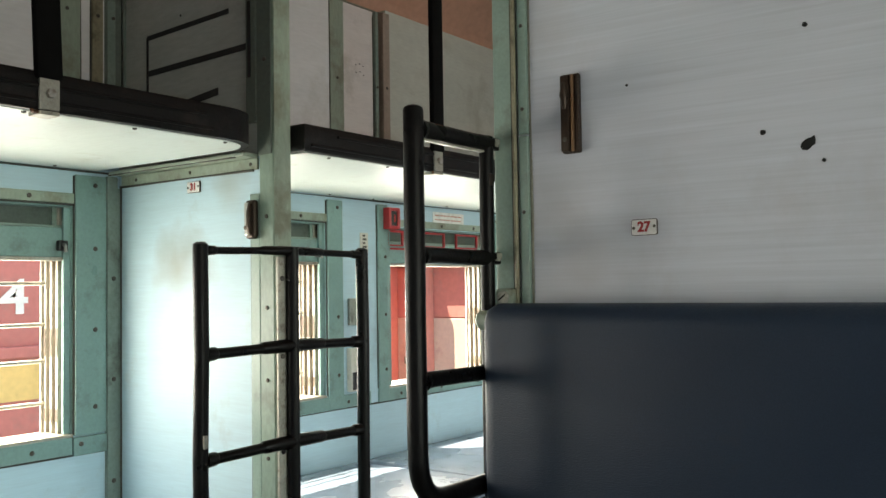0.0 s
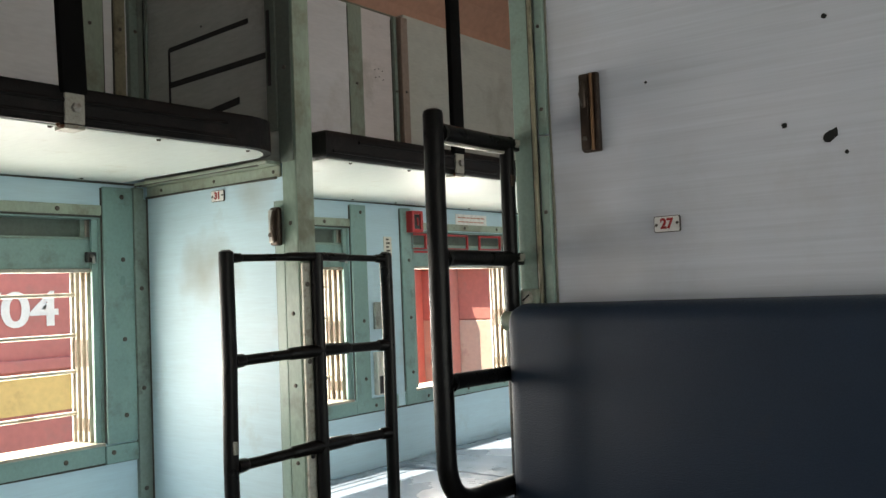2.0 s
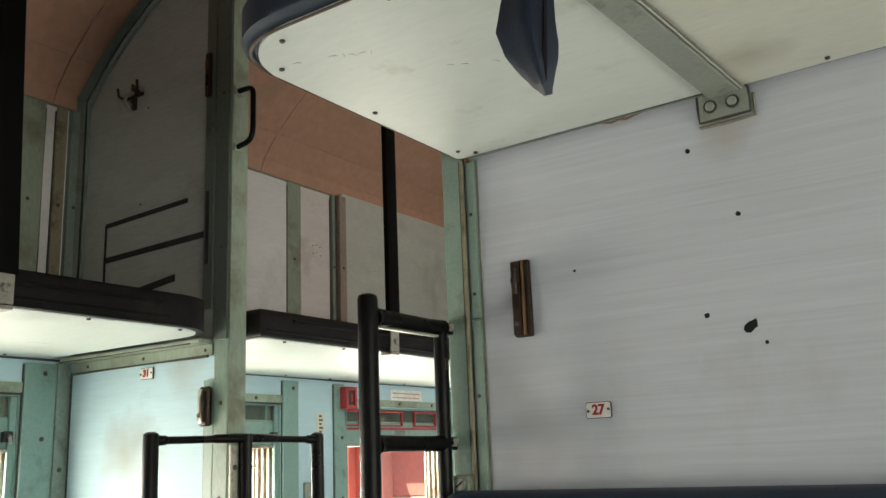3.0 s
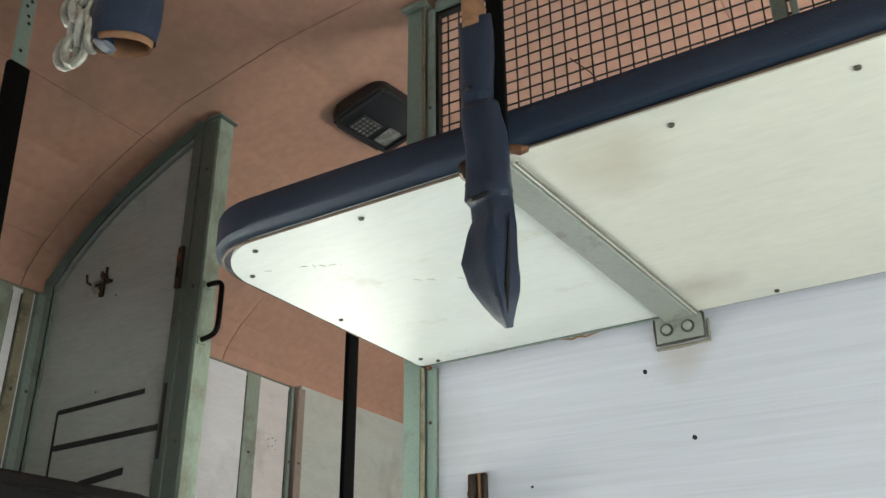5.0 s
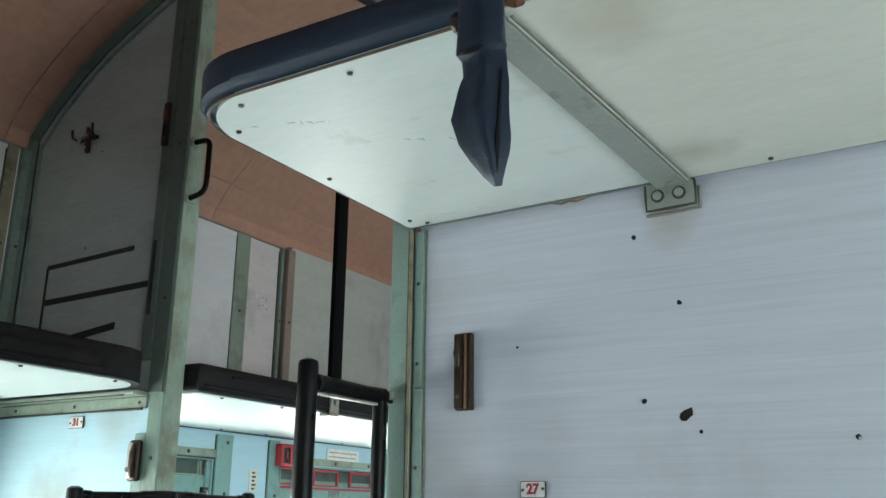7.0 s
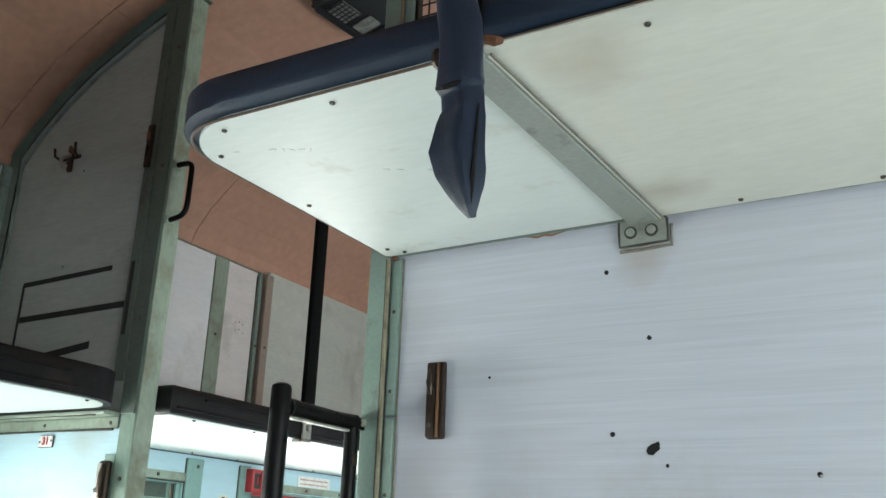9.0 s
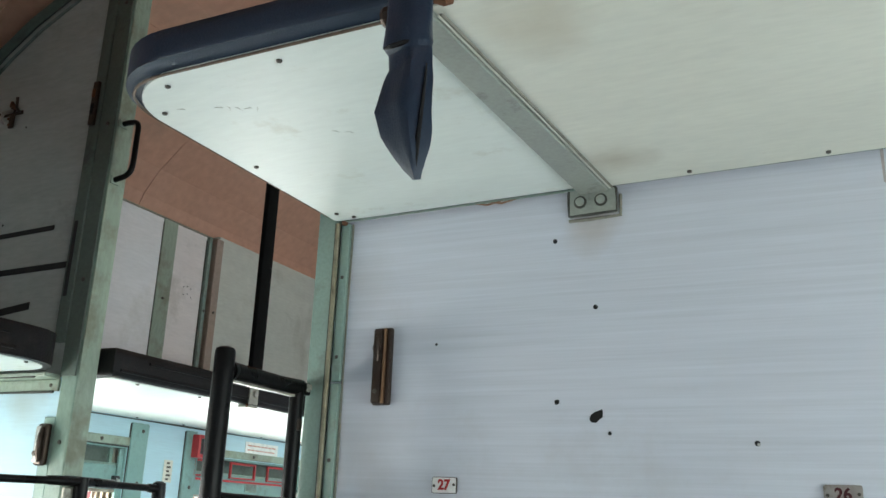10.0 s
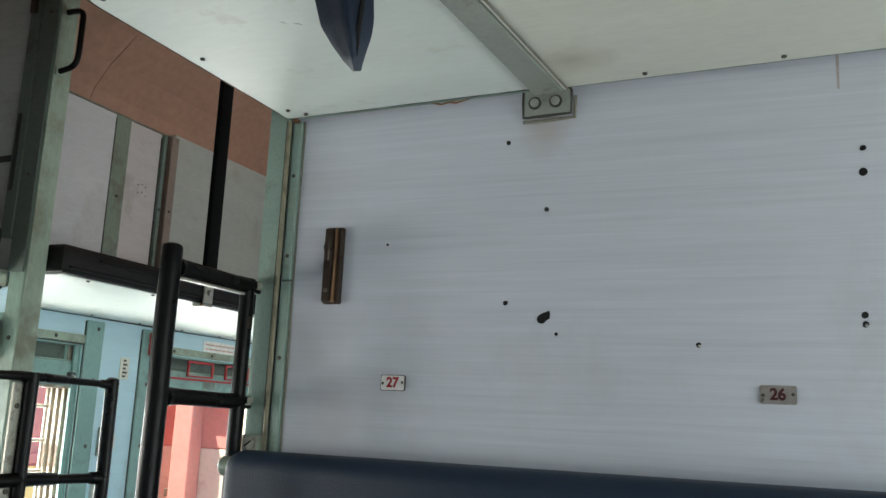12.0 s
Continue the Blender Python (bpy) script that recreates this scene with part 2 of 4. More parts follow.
# red paint brightened to pink, strong daylight put into the base colour
M["wagon_pink"] = material("light_washed_red_paint", (0.62, 0.25, 0.20), 0.6, var=0.14, scale=2.2, fine=30, bump=0.1, dirt=(0.50, 0.28, 0.23), dirt_at=0.6, dirt_scale=3)
M["wagon_yellow"] = material("yellow_wagon_band", (0.78, 0.54, 0.20), 0.55, var=0.14, scale=4, fine=40, bump=0.1, dirt=(0.52, 0.32, 0.12), dirt_at=0.62, dirt_scale=9)
M["stain"] = material("rust_stain", (0.42, 0.37, 0.36), 0.6, var=0.2, scale=30)
# cream stands for red paint washed out by direct sun
M["wagon_sunlit"] = material("sunlit_red_wagon_paint", (0.74, 0.60, 0.46), 0.6, var=0.12, scale=4, fine=40, bump=0.1, dirt=(0.55, 0.30, 0.24), dirt_at=0.63, dirt_scale=4)
M["gravel"] = material("track_ballast", (0.30, 0.27, 0.24), 0.9, var=0.4, scale=18, fine=90, bump=1.0)
M["floor"] = material("grey_floor_vinyl", (0.10, 0.105, 0.10), 0.5, var=0.25, scale=8, fine=200, bump=0.1, dirt=(0.06, 0.055, 0.05), dirt_at=0.58, dirt_scale=5)

# ---- building helpers ----


def part(name, bm, material, parent=None, label="", smooth=False):
    bmesh.ops.recalc_face_normals(bm, faces=bm.faces)
    me = bpy.data.meshes.new(name)
    bm.to_mesh(me)
    bm.free()
    me.materials.append(M[material] if isinstance(material, str) else material)
    for p in me.polygons:
        p.use_smooth = smooth
    if smooth:
        me.set_sharp_from_angle(angle=radians(38))
    ob = new(name, me)
    if parent:
        ob.parent = parent
    if label:
        tagged(ob, label)
    return ob


def empty(name, label, category, group="", kind=""):
    return tagged(new(name), label, category, group, kind)


def box(x0, x1, y0, y1, z0, z1, bevel=0.0, seg=2, bm=None):
    bm = bm or bmesh.new()
    vs = [bm.verts.new((x, y, z)) for x in (x0, x1) for y in (y0, y1) for z in (z0, z1)]
    fs = [bm.faces.new([vs[i] for i in q]) for q in ((0, 1, 3, 2), (4, 6, 7, 5), (0, 4, 5, 1), (2, 3, 7, 6), (0, 2, 6, 4), (1, 5, 7, 3))]
    if bevel > 0:
        es = list({e for f in fs for e in f.edges})
        bmesh.ops.bevel(bm, geom=es, offset=bevel, segments=seg, affect="EDGES", profile=0.5)
    return bm


def boxes(*rows, bevel=0.0):
    bm = bmesh.new()
    for r in rows:
        if bevel:
            b2 = box(*r, bevel=bevel)
            me = bpy.data.meshes.new("t")
            b2.to_mesh(me)
            b2.free()
            bm.from_mesh(me)
            bpy.data.meshes.remove(me)
        else:
            box(*r, bm=bm)
    return bm


def tube(pts, r, n=10, bm=None, flat=1.0, caps=True, up=None):
    """A round (or flattened) bar swept along points; r is one radius, or one for each point."""
    bm = bm or bmesh.new()
    P = [Vector(p) for p in pts]
    R = r if isinstance(r, (list, tuple)) else [r] * len(P)
    side = None
    rings = []
    for i, p in enumerate(P):
        d = ((P[min(i + 1, len(P) - 1)] - p).normalized() + (p - P[max(i - 1, 0)]).normalized()).normalized()
        if side is None:
            side = d.cross(Vector(up) if up else (Vector((0, 0, 1)) if abs(d.z) < 0.9 else Vector((1, 0, 0)))).normalized()
        else:
            side = (side - d * side.dot(d)).normalized()
        other = d.cross(side)
        rings.append([bm.verts.new(p + (side * math.cos(a) + other * math.sin(a) * flat) * R[i]) for a in (2 * math.pi * k / n for k in range(n))])
    for a, b in zip(rings, rings[1:]):
        for k in range(n):
            bm.faces.new((a[k], a[(k + 1) % n], b[(k + 1) % n], b[k]))
    if caps:
        bm.faces.new(rings[0][::-1])
        bm.faces.new(rings[-1])
    return bm


def bend(a, corner, b, radius, steps=6):
    """Points that round a corner between two straight runs."""
    a, c, b = Vector(a), Vector(corner), Vector(b)
    p, q = c + (a - c).normalized() * radius, c + (b - c).normalized() * radius
    return [(1 - t) ** 2 * p + 2 * t * (1 - t) * c + t * t * q for t in (k / steps for k in range(steps + 1))]


def slab(outline, z0, z1, bevel=0.0, axis="z", seg=2):
    """An outline of 2D points, extruded: along z (x, y), along y (x, z) or along x (y, z)."""
    bm = bmesh.new()

    def at(p, h):
        return {"z": (p[0], p[1], h), "y": (p[0], h, p[1]), "x": (h, p[0], p[1])}[axis]
    lo, hi = [bm.verts.new(at(p, z0)) for p in outline], [bm.verts.new(at(p, z1)) for p in outline]
    f0, f1 = bm.faces.new(lo[::-1]), bm.faces.new(hi)
    for k in range(len(outline)):
        j = (k + 1) % len(outline)
        bm.faces.new((lo[k], lo[j], hi[j], hi[k]))
    if bevel:
        bmesh.ops.bevel(bm, geom=list(set(f0.edges) | set(f1.edges)), offset=bevel, segments=seg, affect="EDGES", profile=0.5)
    return bm


def round_rect(x0, x1, y0, y1, radii, steps=8):
    """Outline with a radius of its own for each corner: (x0,y0), (x1,y0), (x1,y1), (x0,y1)."""
    out = []
    for (cx, cy, sx, sy, a0), r in zip(((x0, y0, 1, 1, 180), (x1, y0, -1, 1, 270), (x1, y1, -1, -1, 0), (x0, y1, 1, -1, 90)), radii):
        if r <= 0:
            out.append((cx, cy))
            continue
        for k in range(steps + 1):
            a = radians(a0 + 90 * k / steps)
            out.append((cx + sx * r + r * math.cos(a), cy + sy * r + r * math.sin(a)))
    return out


def stud(at, normal, r, h, n=12, bm=None, dome=True):
    """A screw or bolt head that sits on a surface."""
    d = Vector(normal).normalized()
    a = Vector(at)
    pts = [a - d * 0.001, a + d * h * 0.5, a + d * h * 0.85, a + d * h] if dome else [a - d * 0.001, a + d * h]
    return tube(pts, [r, r, r * 0.8, r * 0.4] if dome else r, n, bm)


def text_mesh(word, height, m, material, parent, name="lettering", squeeze=1.0, bold=0.0):
    cu = bpy.data.curves.new("t", "FONT")
    cu.body, cu.size, cu.align_x, cu.align_y, cu.extrude, cu.offset = word, height / 0.7, "CENTER", "CENTER", 0.0006, bold
    ob = bpy.data.objects.new("t", cu)
    scene.collection.objects.link(ob)
    bpy.context.view_layer.update()
    me = bpy.data.meshes.new_from_object(ob.evaluated_get(bpy.context.evaluated_depsgraph_get()))
    bpy.data.objects.remove(ob)
    me.transform(m @ Matrix.Diagonal((squeeze, 1, 1, 1)))
    me.materials.clear()
    me.materials.append(M[material])
    o = new(name, me)
    o.parent = parent
    return o


# ---- structure ----
W = -1.09          # inner face of the window wall
FAR, NEAR = 1.85, -1.9
WINDOWS = ((-1.62, -1.02), (-0.74, -0.14), (0.12, 0.70), (0.995, 1.60))
SILL, HEAD = 0.738, 1.272

tagged(part("floor", box(-1.17, 1.95, NEAR, FAR, -0.03, 0.0), "floor"), "worn dark grey vinyl floor of the coach", "floor", kind="structure")

# the wall with the windows, pier by pier
wall = empty("wall_windows", "pale blue laminate coach wall with teal trim", "wall", kind="structure")
edges = [NEAR, *[v for w in WINDOWS for v in w], FAR]
part("panel", box(W - 0.08, W, NEAR, FAR, 0.0, SILL), "laminate_blue", wall)
part("panel", box(W - 0.08, W, NEAR, FAR, HEAD, 1.40), "laminate_blue", wall)
for a, b in zip(edges[0::2], edges[1::2]):
    part("panel", box(W - 0.08, W, a, b, SILL, HEAD), "laminate_blue", wall)
for a, b, mat in ((NEAR, -0.16, "laminate_upper"), (-0.16, 0.76, "laminate_upper"), (0.76, 0.975, "panel_pink"), (0.975, FAR, "laminate_olive")):
    part("upper_panel", box(W - 0.08, W + (0.022 if mat == "laminate_olive" else 0), a, b, 1.40, 1.993 if mat == "laminate_olive" else 1.984), mat, wall)


def strip(x0, x1, y0, y1, z0, z1, mat, bevel=0.002, screws=(), normal=(1, 0, 0), owner=None):
    """A flat cover strip with its screws."""
    ob = part("cover_strip", box(x0, x1, y0, y1, z0, z1, bevel), mat, owner or trim)
    for s in screws:
        part("screw", stud(s, normal, 0.0045 if s[2] > 1.4 else 0.0056, 0.003), "screw", ob)
    return ob


trim = empty("trim", "green enamelled cover strips with screw heads", "trim", kind="structure")
T = W + 0.006
# lower trims: sill rails and uprights beside the windows
for y0, y1 in ((NEAR, -0.145), (0.035, 0.90), (0.94, FAR)):
    n = max(2, int((y1 - y0) / 0.19))
    strip(W - 0.004, T, y0, y1, SILL - 0.042, SILL - 0.002, "teal", screws=[(T, y0 + (k + 0.5) * (y1 - y0) / n, SILL - 0.024) for k in range(n)])
strip(W - 0.004, T + 0.003, -0.143, -0.0585, SILL - 0.046, SILL - 0.004, "teal", screws=[(T + 0.003, -0.125, SILL - 0.02)])
for y0, y1 in ((-0.138, -0.058), (0.704, 0.772), (0.942, 0.992), (1.605, 1.68)):
    strip(W - 0.004, T + 0.001, y0, y1, SILL - 0.001 if y0 < 0 else SILL - 0.04, 1.343, "teal", screws=[(T + 0.001, (y0 + y1) / 2 + 0.01, z) for z in (0.80, 0.98, 1.17, 1.32)])
for y0, y1 in ((NEAR, -0.141), (0.035, 0.702), (0.995, 1.60)):
    n = max(2, int((y1 - y0) / 0.2))
    strip(W - 0.004, T, y0, y1, 1.274, 1.298, "green_light", screws=[(T, y0 + (k + 0.5) * (y1 - y0) / n, 1.286) for k in range(n)])
# corner strip against the side partition
strip(W - 0.002, W + 0.012, -0.058, -0.030, 0.48, 1.345, "green_dark", screws=[(W + 0.012, -0.042, z) for z in (0.62, 0.86, 1.1)])
strip(W - 0.002, W + 0.009, -0.0295, -0.0205, 0.48, 1.318, "green_dark", bevel=0.001)
# upper trims
for y0, y1, mat, p in ((0.726, 0.788, "green_light", 0.005), (0.936, 0.951, "green_dark", 0.012), (0.958, 0.992, "pinkish", 0.026), (-0.195, -0.125, "green_light", 0.005), (-0.095, -0.066, "bead", 0.006), (-0.060, -0.028, "green_dark", 0.014)):
    strip(W - 0.004, W + p, y0, y1, 1.405, 1.982, mat, screws=[(W + p, (y0 + y1) / 2, z) for z in (1.47, 1.73)])

# grime in the joints
grime = empty("sealant_lines", "dark grime lines along the wall joints", "sealant", kind="structure")
for y in (-0.1395, -0.0565, 0.7025, 0.7735, 0.9405, 0.9935):
    part("joint", tube([(W + 0.0004, y, 0.74), (W + 0.0008, y + 0.0006, 0.95), (W + 0.0004, y, 1.15), (W + 0.0007, y + 0.0004, 1.34)], [0.0022, 0.0032, 0.002, 0.003], 6), "caulk_dark", grime)
for y0, y1, z in ((NEAR, -0.02, 0.6935), (0.035, FAR, 0.6935), (NEAR, -0.14, 1.272), (0.035, 0.70, 1.272), (NEAR, -0.03, 1.3530), (0.03, FAR, 1.3530)):
    part("joint", tube([(W + 0.001, y0 + (y1 - y0) * k / 8, z + 0.0006 * math.sin(k * 2.2)) for k in range(9)], [0.0022 + 0.001 * math.sin(k * 1.9) for k in range(9)], 6), "caulk_dark", grime)
for y in (0.727, 0.787, 0.9345, 0.9545, -0.196, -0.124, -0.097):
    part("joint", tube([(W + 0.0006, y, 1.41), (W + 0.001, y + 0.0006, 1.6), (W + 0.0006, y, 1.8), (W + 0.001, y, 1.97)], [0.0018, 0.0028, 0.0018, 0.0026], 6), "caulk_dark", grime)
part("joint", tube([(W + 0.001, NEAR, 1.9845), (W + 0.001, -0.5, 1.984), (W + 0.001, 0.4, 1.985), (W + 0.001, 0.97, 1.9845)], 0.0035, 6), "caulk", grime)
part("joint", tube([(W + 0.0105, -0.0205, 0.53), (W + 0.0105, -0.0205, 0.9), (W + 0.0105, -0.0205, 1.32)], [0.003, 0.002, 0.003], 6), "caulk_dark", grime)
part("joint", tube([(W + 0.02, -0.0285, 1.3195), (-0.8, -0.028, 1.320), (-0.60, -0.028, 1.3195)], [0.003, 0.0018, 0.003], 6), "caulk_dark", grime)
part("joint", tube([(W + 0.02, -0.0605, 1.3455), (-0.8, -0.0605, 1.3455), (-0.62, -0.0605, 1.3455)], [0.002, 0.0012, 0.002], 6), "caulk_dark", grime)
part("joint", tube([(-0.6145, -0.0215, 0.53), (-0.6145, -0.0215, 0.9), (-0.6145, -0.0215, 1.27)], [0.0022, 0.0014, 0.0022], 6), "caulk_dark", grime)

for y, z in ((0.850, 1.79), (0.868, 1.795), (0.885, 1.79), (0.852, 1.765), (0.87, 1.77), (0.888, 1.762)):
    part("pin_hole", stud((W, y, z), (1, 0, 0), 0.0022, 0.0006, 6, dome=False), "hole", wall)

# ceiling: arched, in panels with narrow joints
PROFILE = ((-1.12, 1.945), (-1.085, 2.03), (-1.031, 2.10), (-0.95, 2.172), (-0.861, 2.234), (-0.72, 2.306), (-0.60, 2.354), (-0.30, 2.42), (0.10, 2.457), (0.60, 2.465), (1.10, 2.43), (1.50, 2.30), (1.80, 2.12), (1.95, 1.95))


def ceiling_panels():
    bm = bmesh.new()
    ys = (NEAR, -1.33, -0.10, 0.62, FAR)
    cuts = (0, 2, 5, 9, 11, 13)
    for ya, yb in zip(ys, ys[1:]):
        for i0, i1 in zip(cuts, cuts[1:]):
            run = PROFILE[i0:i1 + 1]
            low = []
            for k, (x, z) in enumerate(run):
                g = 0.0012 if k == 0 else (-0.0012 if k == len(run) - 1 else 0)
                low.append([bm.verts.new((x + g, y, z)) for y in (ya + 0.0012, yb - 0.0012)])
            high = [[bm.verts.new(v.co + Vector((0, 0, 0.008))) for v in r] for r in low]
            for k in range(len(run) - 1):
                bm.faces.new((low[k][0], low[k][1], low[k + 1][1], low[k + 1][0]))
                bm.faces.new((high[k][0], high[k + 1][0], high[k + 1][1], high[k][1]))
            for k in range(len(run) - 1):
                for s in (0, 1):
                    bm.faces.new((low[k][s], low[k + 1][s], high[k + 1][s], high[k][s]))
            for k in (0, -1):
                bm.faces.new((low[k][0], low[k][1], high[k][1], high[k][0]))
    for (xa, za), (xb, zb) in zip(PROFILE, PROFILE[1:]):
        v = [bm.verts.new(p) for p in ((xa, NEAR, za + 0.009), (xa, FAR, za + 0.009), (xb, FAR, zb + 0.009), (xb, NEAR, zb + 0.009), (xa, NEAR, za + 0.06), (xa, FAR, za + 0.06), (xb, FAR, zb + 0.06), (xb, NEAR, zb + 0.06))]
        for q in ((0, 3, 2, 1), (4, 5, 6, 7), (0, 1, 5, 4), (2, 3, 7, 6)):
            bm.faces.new([v[i] for i in q])
    return bm


tagged(part("ceiling", ceiling_panels(), "ceiling"), "salmon painted arched coach ceiling in joined panels", "ceiling", kind="structure")
tagged(part("wall_near", box(-1.17, 1.95, NEAR - 0.04, NEAR, 0, 2.5), "laminate"), "plain laminate partition behind the bay", "wall", kind="structure")
tagged(part("wall_far", box(-1.17, 1.95, FAR, FAR + 0.04, 0, 2.5), "laminate"), "plain laminate partition of the next bay", "wall", kind="structure")
wall_b = empty("wall_bay", "pale laminate outer wall of the bay with window openings", "wall", kind="structure")
part("panel", boxes((1.90, 1.98, NEAR, FAR, 0, 0.66), (1.90, 1.98, NEAR, FAR, 1.3, 2.2), (1.90, 1.98, NEAR, -1.63, 0.66, 1.3), (1.90, 1.98, -0.97, -0.76, 0.66, 1.3), (1.90, 1.98, -0.10, 0.0, 0.66, 1.3), (1.90, 1.98, 1.25, FAR, 0.66, 1.3)), "laminate_blue", wall_b)

# the partition of the bay with berths on it
bay = empty("wall_partition", "white streaked laminate partition with old screw holes", "wall", kind="structure")
part("panel", box(0.036, 1.90, 0.0, 0.022, 0.0, 1.98), "laminate", bay)


def partition_post():
    p = empty("partition_post", "green enamelled partition post with worn bead at the aisle", "post", kind="structure")
    part("upright", box(-0.0045, 0.034, -0.014, 0.036, 0.0, 2.452, 0.003), "green", p)
    part("bead", tube([(0.038, -0.014, 0.95), (0.0378, -0.014, 1.3), (0.038, -0.014, 1.612)], 0.0042, 8), "bead", p, smooth=True)
    part("bead", tube([(0.038, -0.014, 1.68), (0.038, -0.014, 2.45)], 0.0042, 8), "bead", p, smooth=True)
    for z0, z1 in ((0.95, 1.322), (1.325, 1.612), (1.70, 2.43)):
        s = part("cover_strip", box(0.0425, 0.060, -0.009, -0.0005, z0, z1, 0.002), "green", p)
        for k in range(2):
            part("screw", stud((0.051, -0.009, z0 + (z1 - z0) * (k + 0.3) / 2), (0, -1, 0), 0.0034, 0.002), "screw", s)
    part("sealant", tube([(0.0615, -0.0005, 0.97), (0.0625, -0.0008, 1.2), (0.0612, -0.0005, 1.4), (0.0622, -0.0008, 1.612)], [0.0018, 0.0026, 0.0016, 0.0022], 6), "caulk", p)
    part("sealant", tube([(0.0333, -0.0145, 0.97), (0.0336, -0.0146, 1.25), (0.0333, -0.0145, 1.612)], [0.0012, 0.0018, 0.0012], 6), "caulk_dark", p)
    part("flange", box(-0.012, 0.05, -0.03, 0.04, 2.437, 2.447, 0.002), "green_light", p)
    return p


partition_post()


def wire_screen():
    s = empty("wire_screen", "dark square wire mesh screen above the partition", "wire screen", kind="structure")
    zt = 2.432
    part("frame", boxes((0.0345, 0.0575, 0.0, 0.022, 1.985, zt), (0.0575, 1.60, 0.0, 0.022, 1.982, 2.0)), "green", s)
    part("top_rail", box(0.0575, 1.10, -0.002, 0.024, zt - 0.004, zt + 0.024, 0.002), "green", s)
    part("mullion", box(0.735, 0.76, -0.006, 0.026, 2.0, zt - 0.005, 0.002), "green_dark", s)
    part("mullion", box(0.766, 0.777, -0.003, 0.024, 2.0, zt - 0.005, 0.002), "green", s)
    part("mullion", box(1.45, 1.48, -0.006, 0.026, 2.0, 2.28, 0.002), "green_dark", s)
    bm = bmesh.new()
    r = 0.0013
    for k in range(1, 52):
        x = 0.059 + 0.0265 * k
        box(x - r, x + r, 0.009, 0.009 + 2 * r, 2.0, zt - 0.005 if x < 1.1 else zt - 0.005 - (x - 1.1) * 0.42, bm=bm)
    for k in range(1, 16):
        z = 2.0 + 0.0265 * k
        box(0.052, 1.45, 0.0105, 0.0105 + 2 * r, z - r, z + r, bm=bm)
    tagged(part("wire_mesh", bm, "mesh", s), kind="stuff")
    part("edging", boxes((0.058, 0.065, 0.002, 0.019, 2.0, zt - 0.0045), (0.065, 0.75, 0.003, 0.019, zt - 0.013, zt - 0.0045)), "mesh", s)
    part("loose_wire", tube([(0.36, 0.006, 2.19), (0.40, 0.002, 2.14), (0.425, 0.004, 2.09)], 0.0011, 6), "mesh", s)


wire_screen()

# the partition between the side berths
side = empty("wall_side_partition", "laminate partition between the side berths, pale blue below and grey above", "wall", kind="structure")
SP = -0.020        # its face towards the bay
part("lower_panel", box(W + 0.002, -0.586, SP, 0.022, 0.0, 1.350), "laminate_blue", side)
ARCH = ((-1.088, 2.025), (-1.031, 2.088), (-0.95, 2.160), (-0.861, 2.222), (-0.72, 2.294), (-0.62, 2.336))
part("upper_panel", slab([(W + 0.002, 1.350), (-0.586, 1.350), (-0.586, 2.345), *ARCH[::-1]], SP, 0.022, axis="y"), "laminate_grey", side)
part("edge_trim", tube([(W + 0.010, SP - 0.008, 1.42), (W + 0.010, SP - 0.008, 2.0), *[(x + 0.006, SP - 0.008, z - 0.010) for x, z in ARCH], (-0.592, SP - 0.008, 2.338)], 0.017, 4, flat=0.6), "green_shade", side)
part("edge_bead", tube([(W + 0.029, SP - 0.003, 1.42), (W + 0.030, SP - 0.003, 1.99), *[(x + 0.026, SP - 0.003, z - 0.030) for x, z in ARCH[1:]]], 0.004, 6), "green_dark", side)
part("ledger", boxes((W + 0.02, -0.592, SP - 0.042, SP - 0.001, 1.346, 1.3545), (W + 0.02, -0.590, SP - 0.007, SP - 0.001, 1.321, 1.3455), bevel=0.002), "green_light", side, "grimy angle bar that carries the side berth")
for k in (0, 2, 4):
    part("screw", stud((W + 0.08 + k * 0.1, SP - 0.007, 1.333), (0, -1, 0), 0.004, 0.002), "screw", side)
part("ledger", box(W + 0.03, -0.592, 0.0225, 0.025, 1.312, 1.354, 0.001), "green_light", side)


def side_post():
    p = empty("side_post", "square worn green aisle post, lit and shaded faces put into the paint", "post", kind="structure")
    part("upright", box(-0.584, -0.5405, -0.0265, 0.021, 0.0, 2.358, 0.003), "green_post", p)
    # upper strips take the darker green so this side reads as shaded
    part("cover_strip", box(-0.617, -0.5865, -0.033, -0.0215, 1.42, 2.328, 0.002), "green_shade", p)
    # sheet over the aisle face, its brighter light painted as paler green
    part("lit_face", box(-0.5404, -0.538, -0.026, 0.0205, 0.5, 2.34, 0.0008, 1), "green_lit_face", p)
    # thin plate added over the upper front face to carry its shade
    part("cover_strip", box(-0.586, -0.5435, -0.0303, -0.027, 1.35, 2.335, 0.001, 1), "green_shade", p)
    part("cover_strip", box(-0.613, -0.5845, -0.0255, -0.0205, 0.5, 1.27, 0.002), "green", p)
    part("flange", box(-0.590, -0.530, -0.031, 0.026, 2.340, 2.346, 0.002), "green_shade", p)
    for z in (0.72, 0.88, 1.03, 1.22, 1.55, 1.9, 2.2):
        part("screw", stud((-0.562, -0.0265 if z < 1.3 else -0.0303, z), (0, -1, 0), 0.0045, 0.003), "screw", p)
    part("catch", box(-0.613, -0.597, -0.042, -0.0315, 1.90, 2.005, 0.003), "bronze", p, "rusty slotted catch plate")
    part("catch", box(-0.609, -0.601, -0.044, -0.041, 1.925, 1.95, 0.001), "hole", p)
    part("catch", box(-0.609, -0.601, -0.046, -0.041, 1.965, 1.985, 0.002), "rust", p)
    return p


side_post()

# ---- windows ----


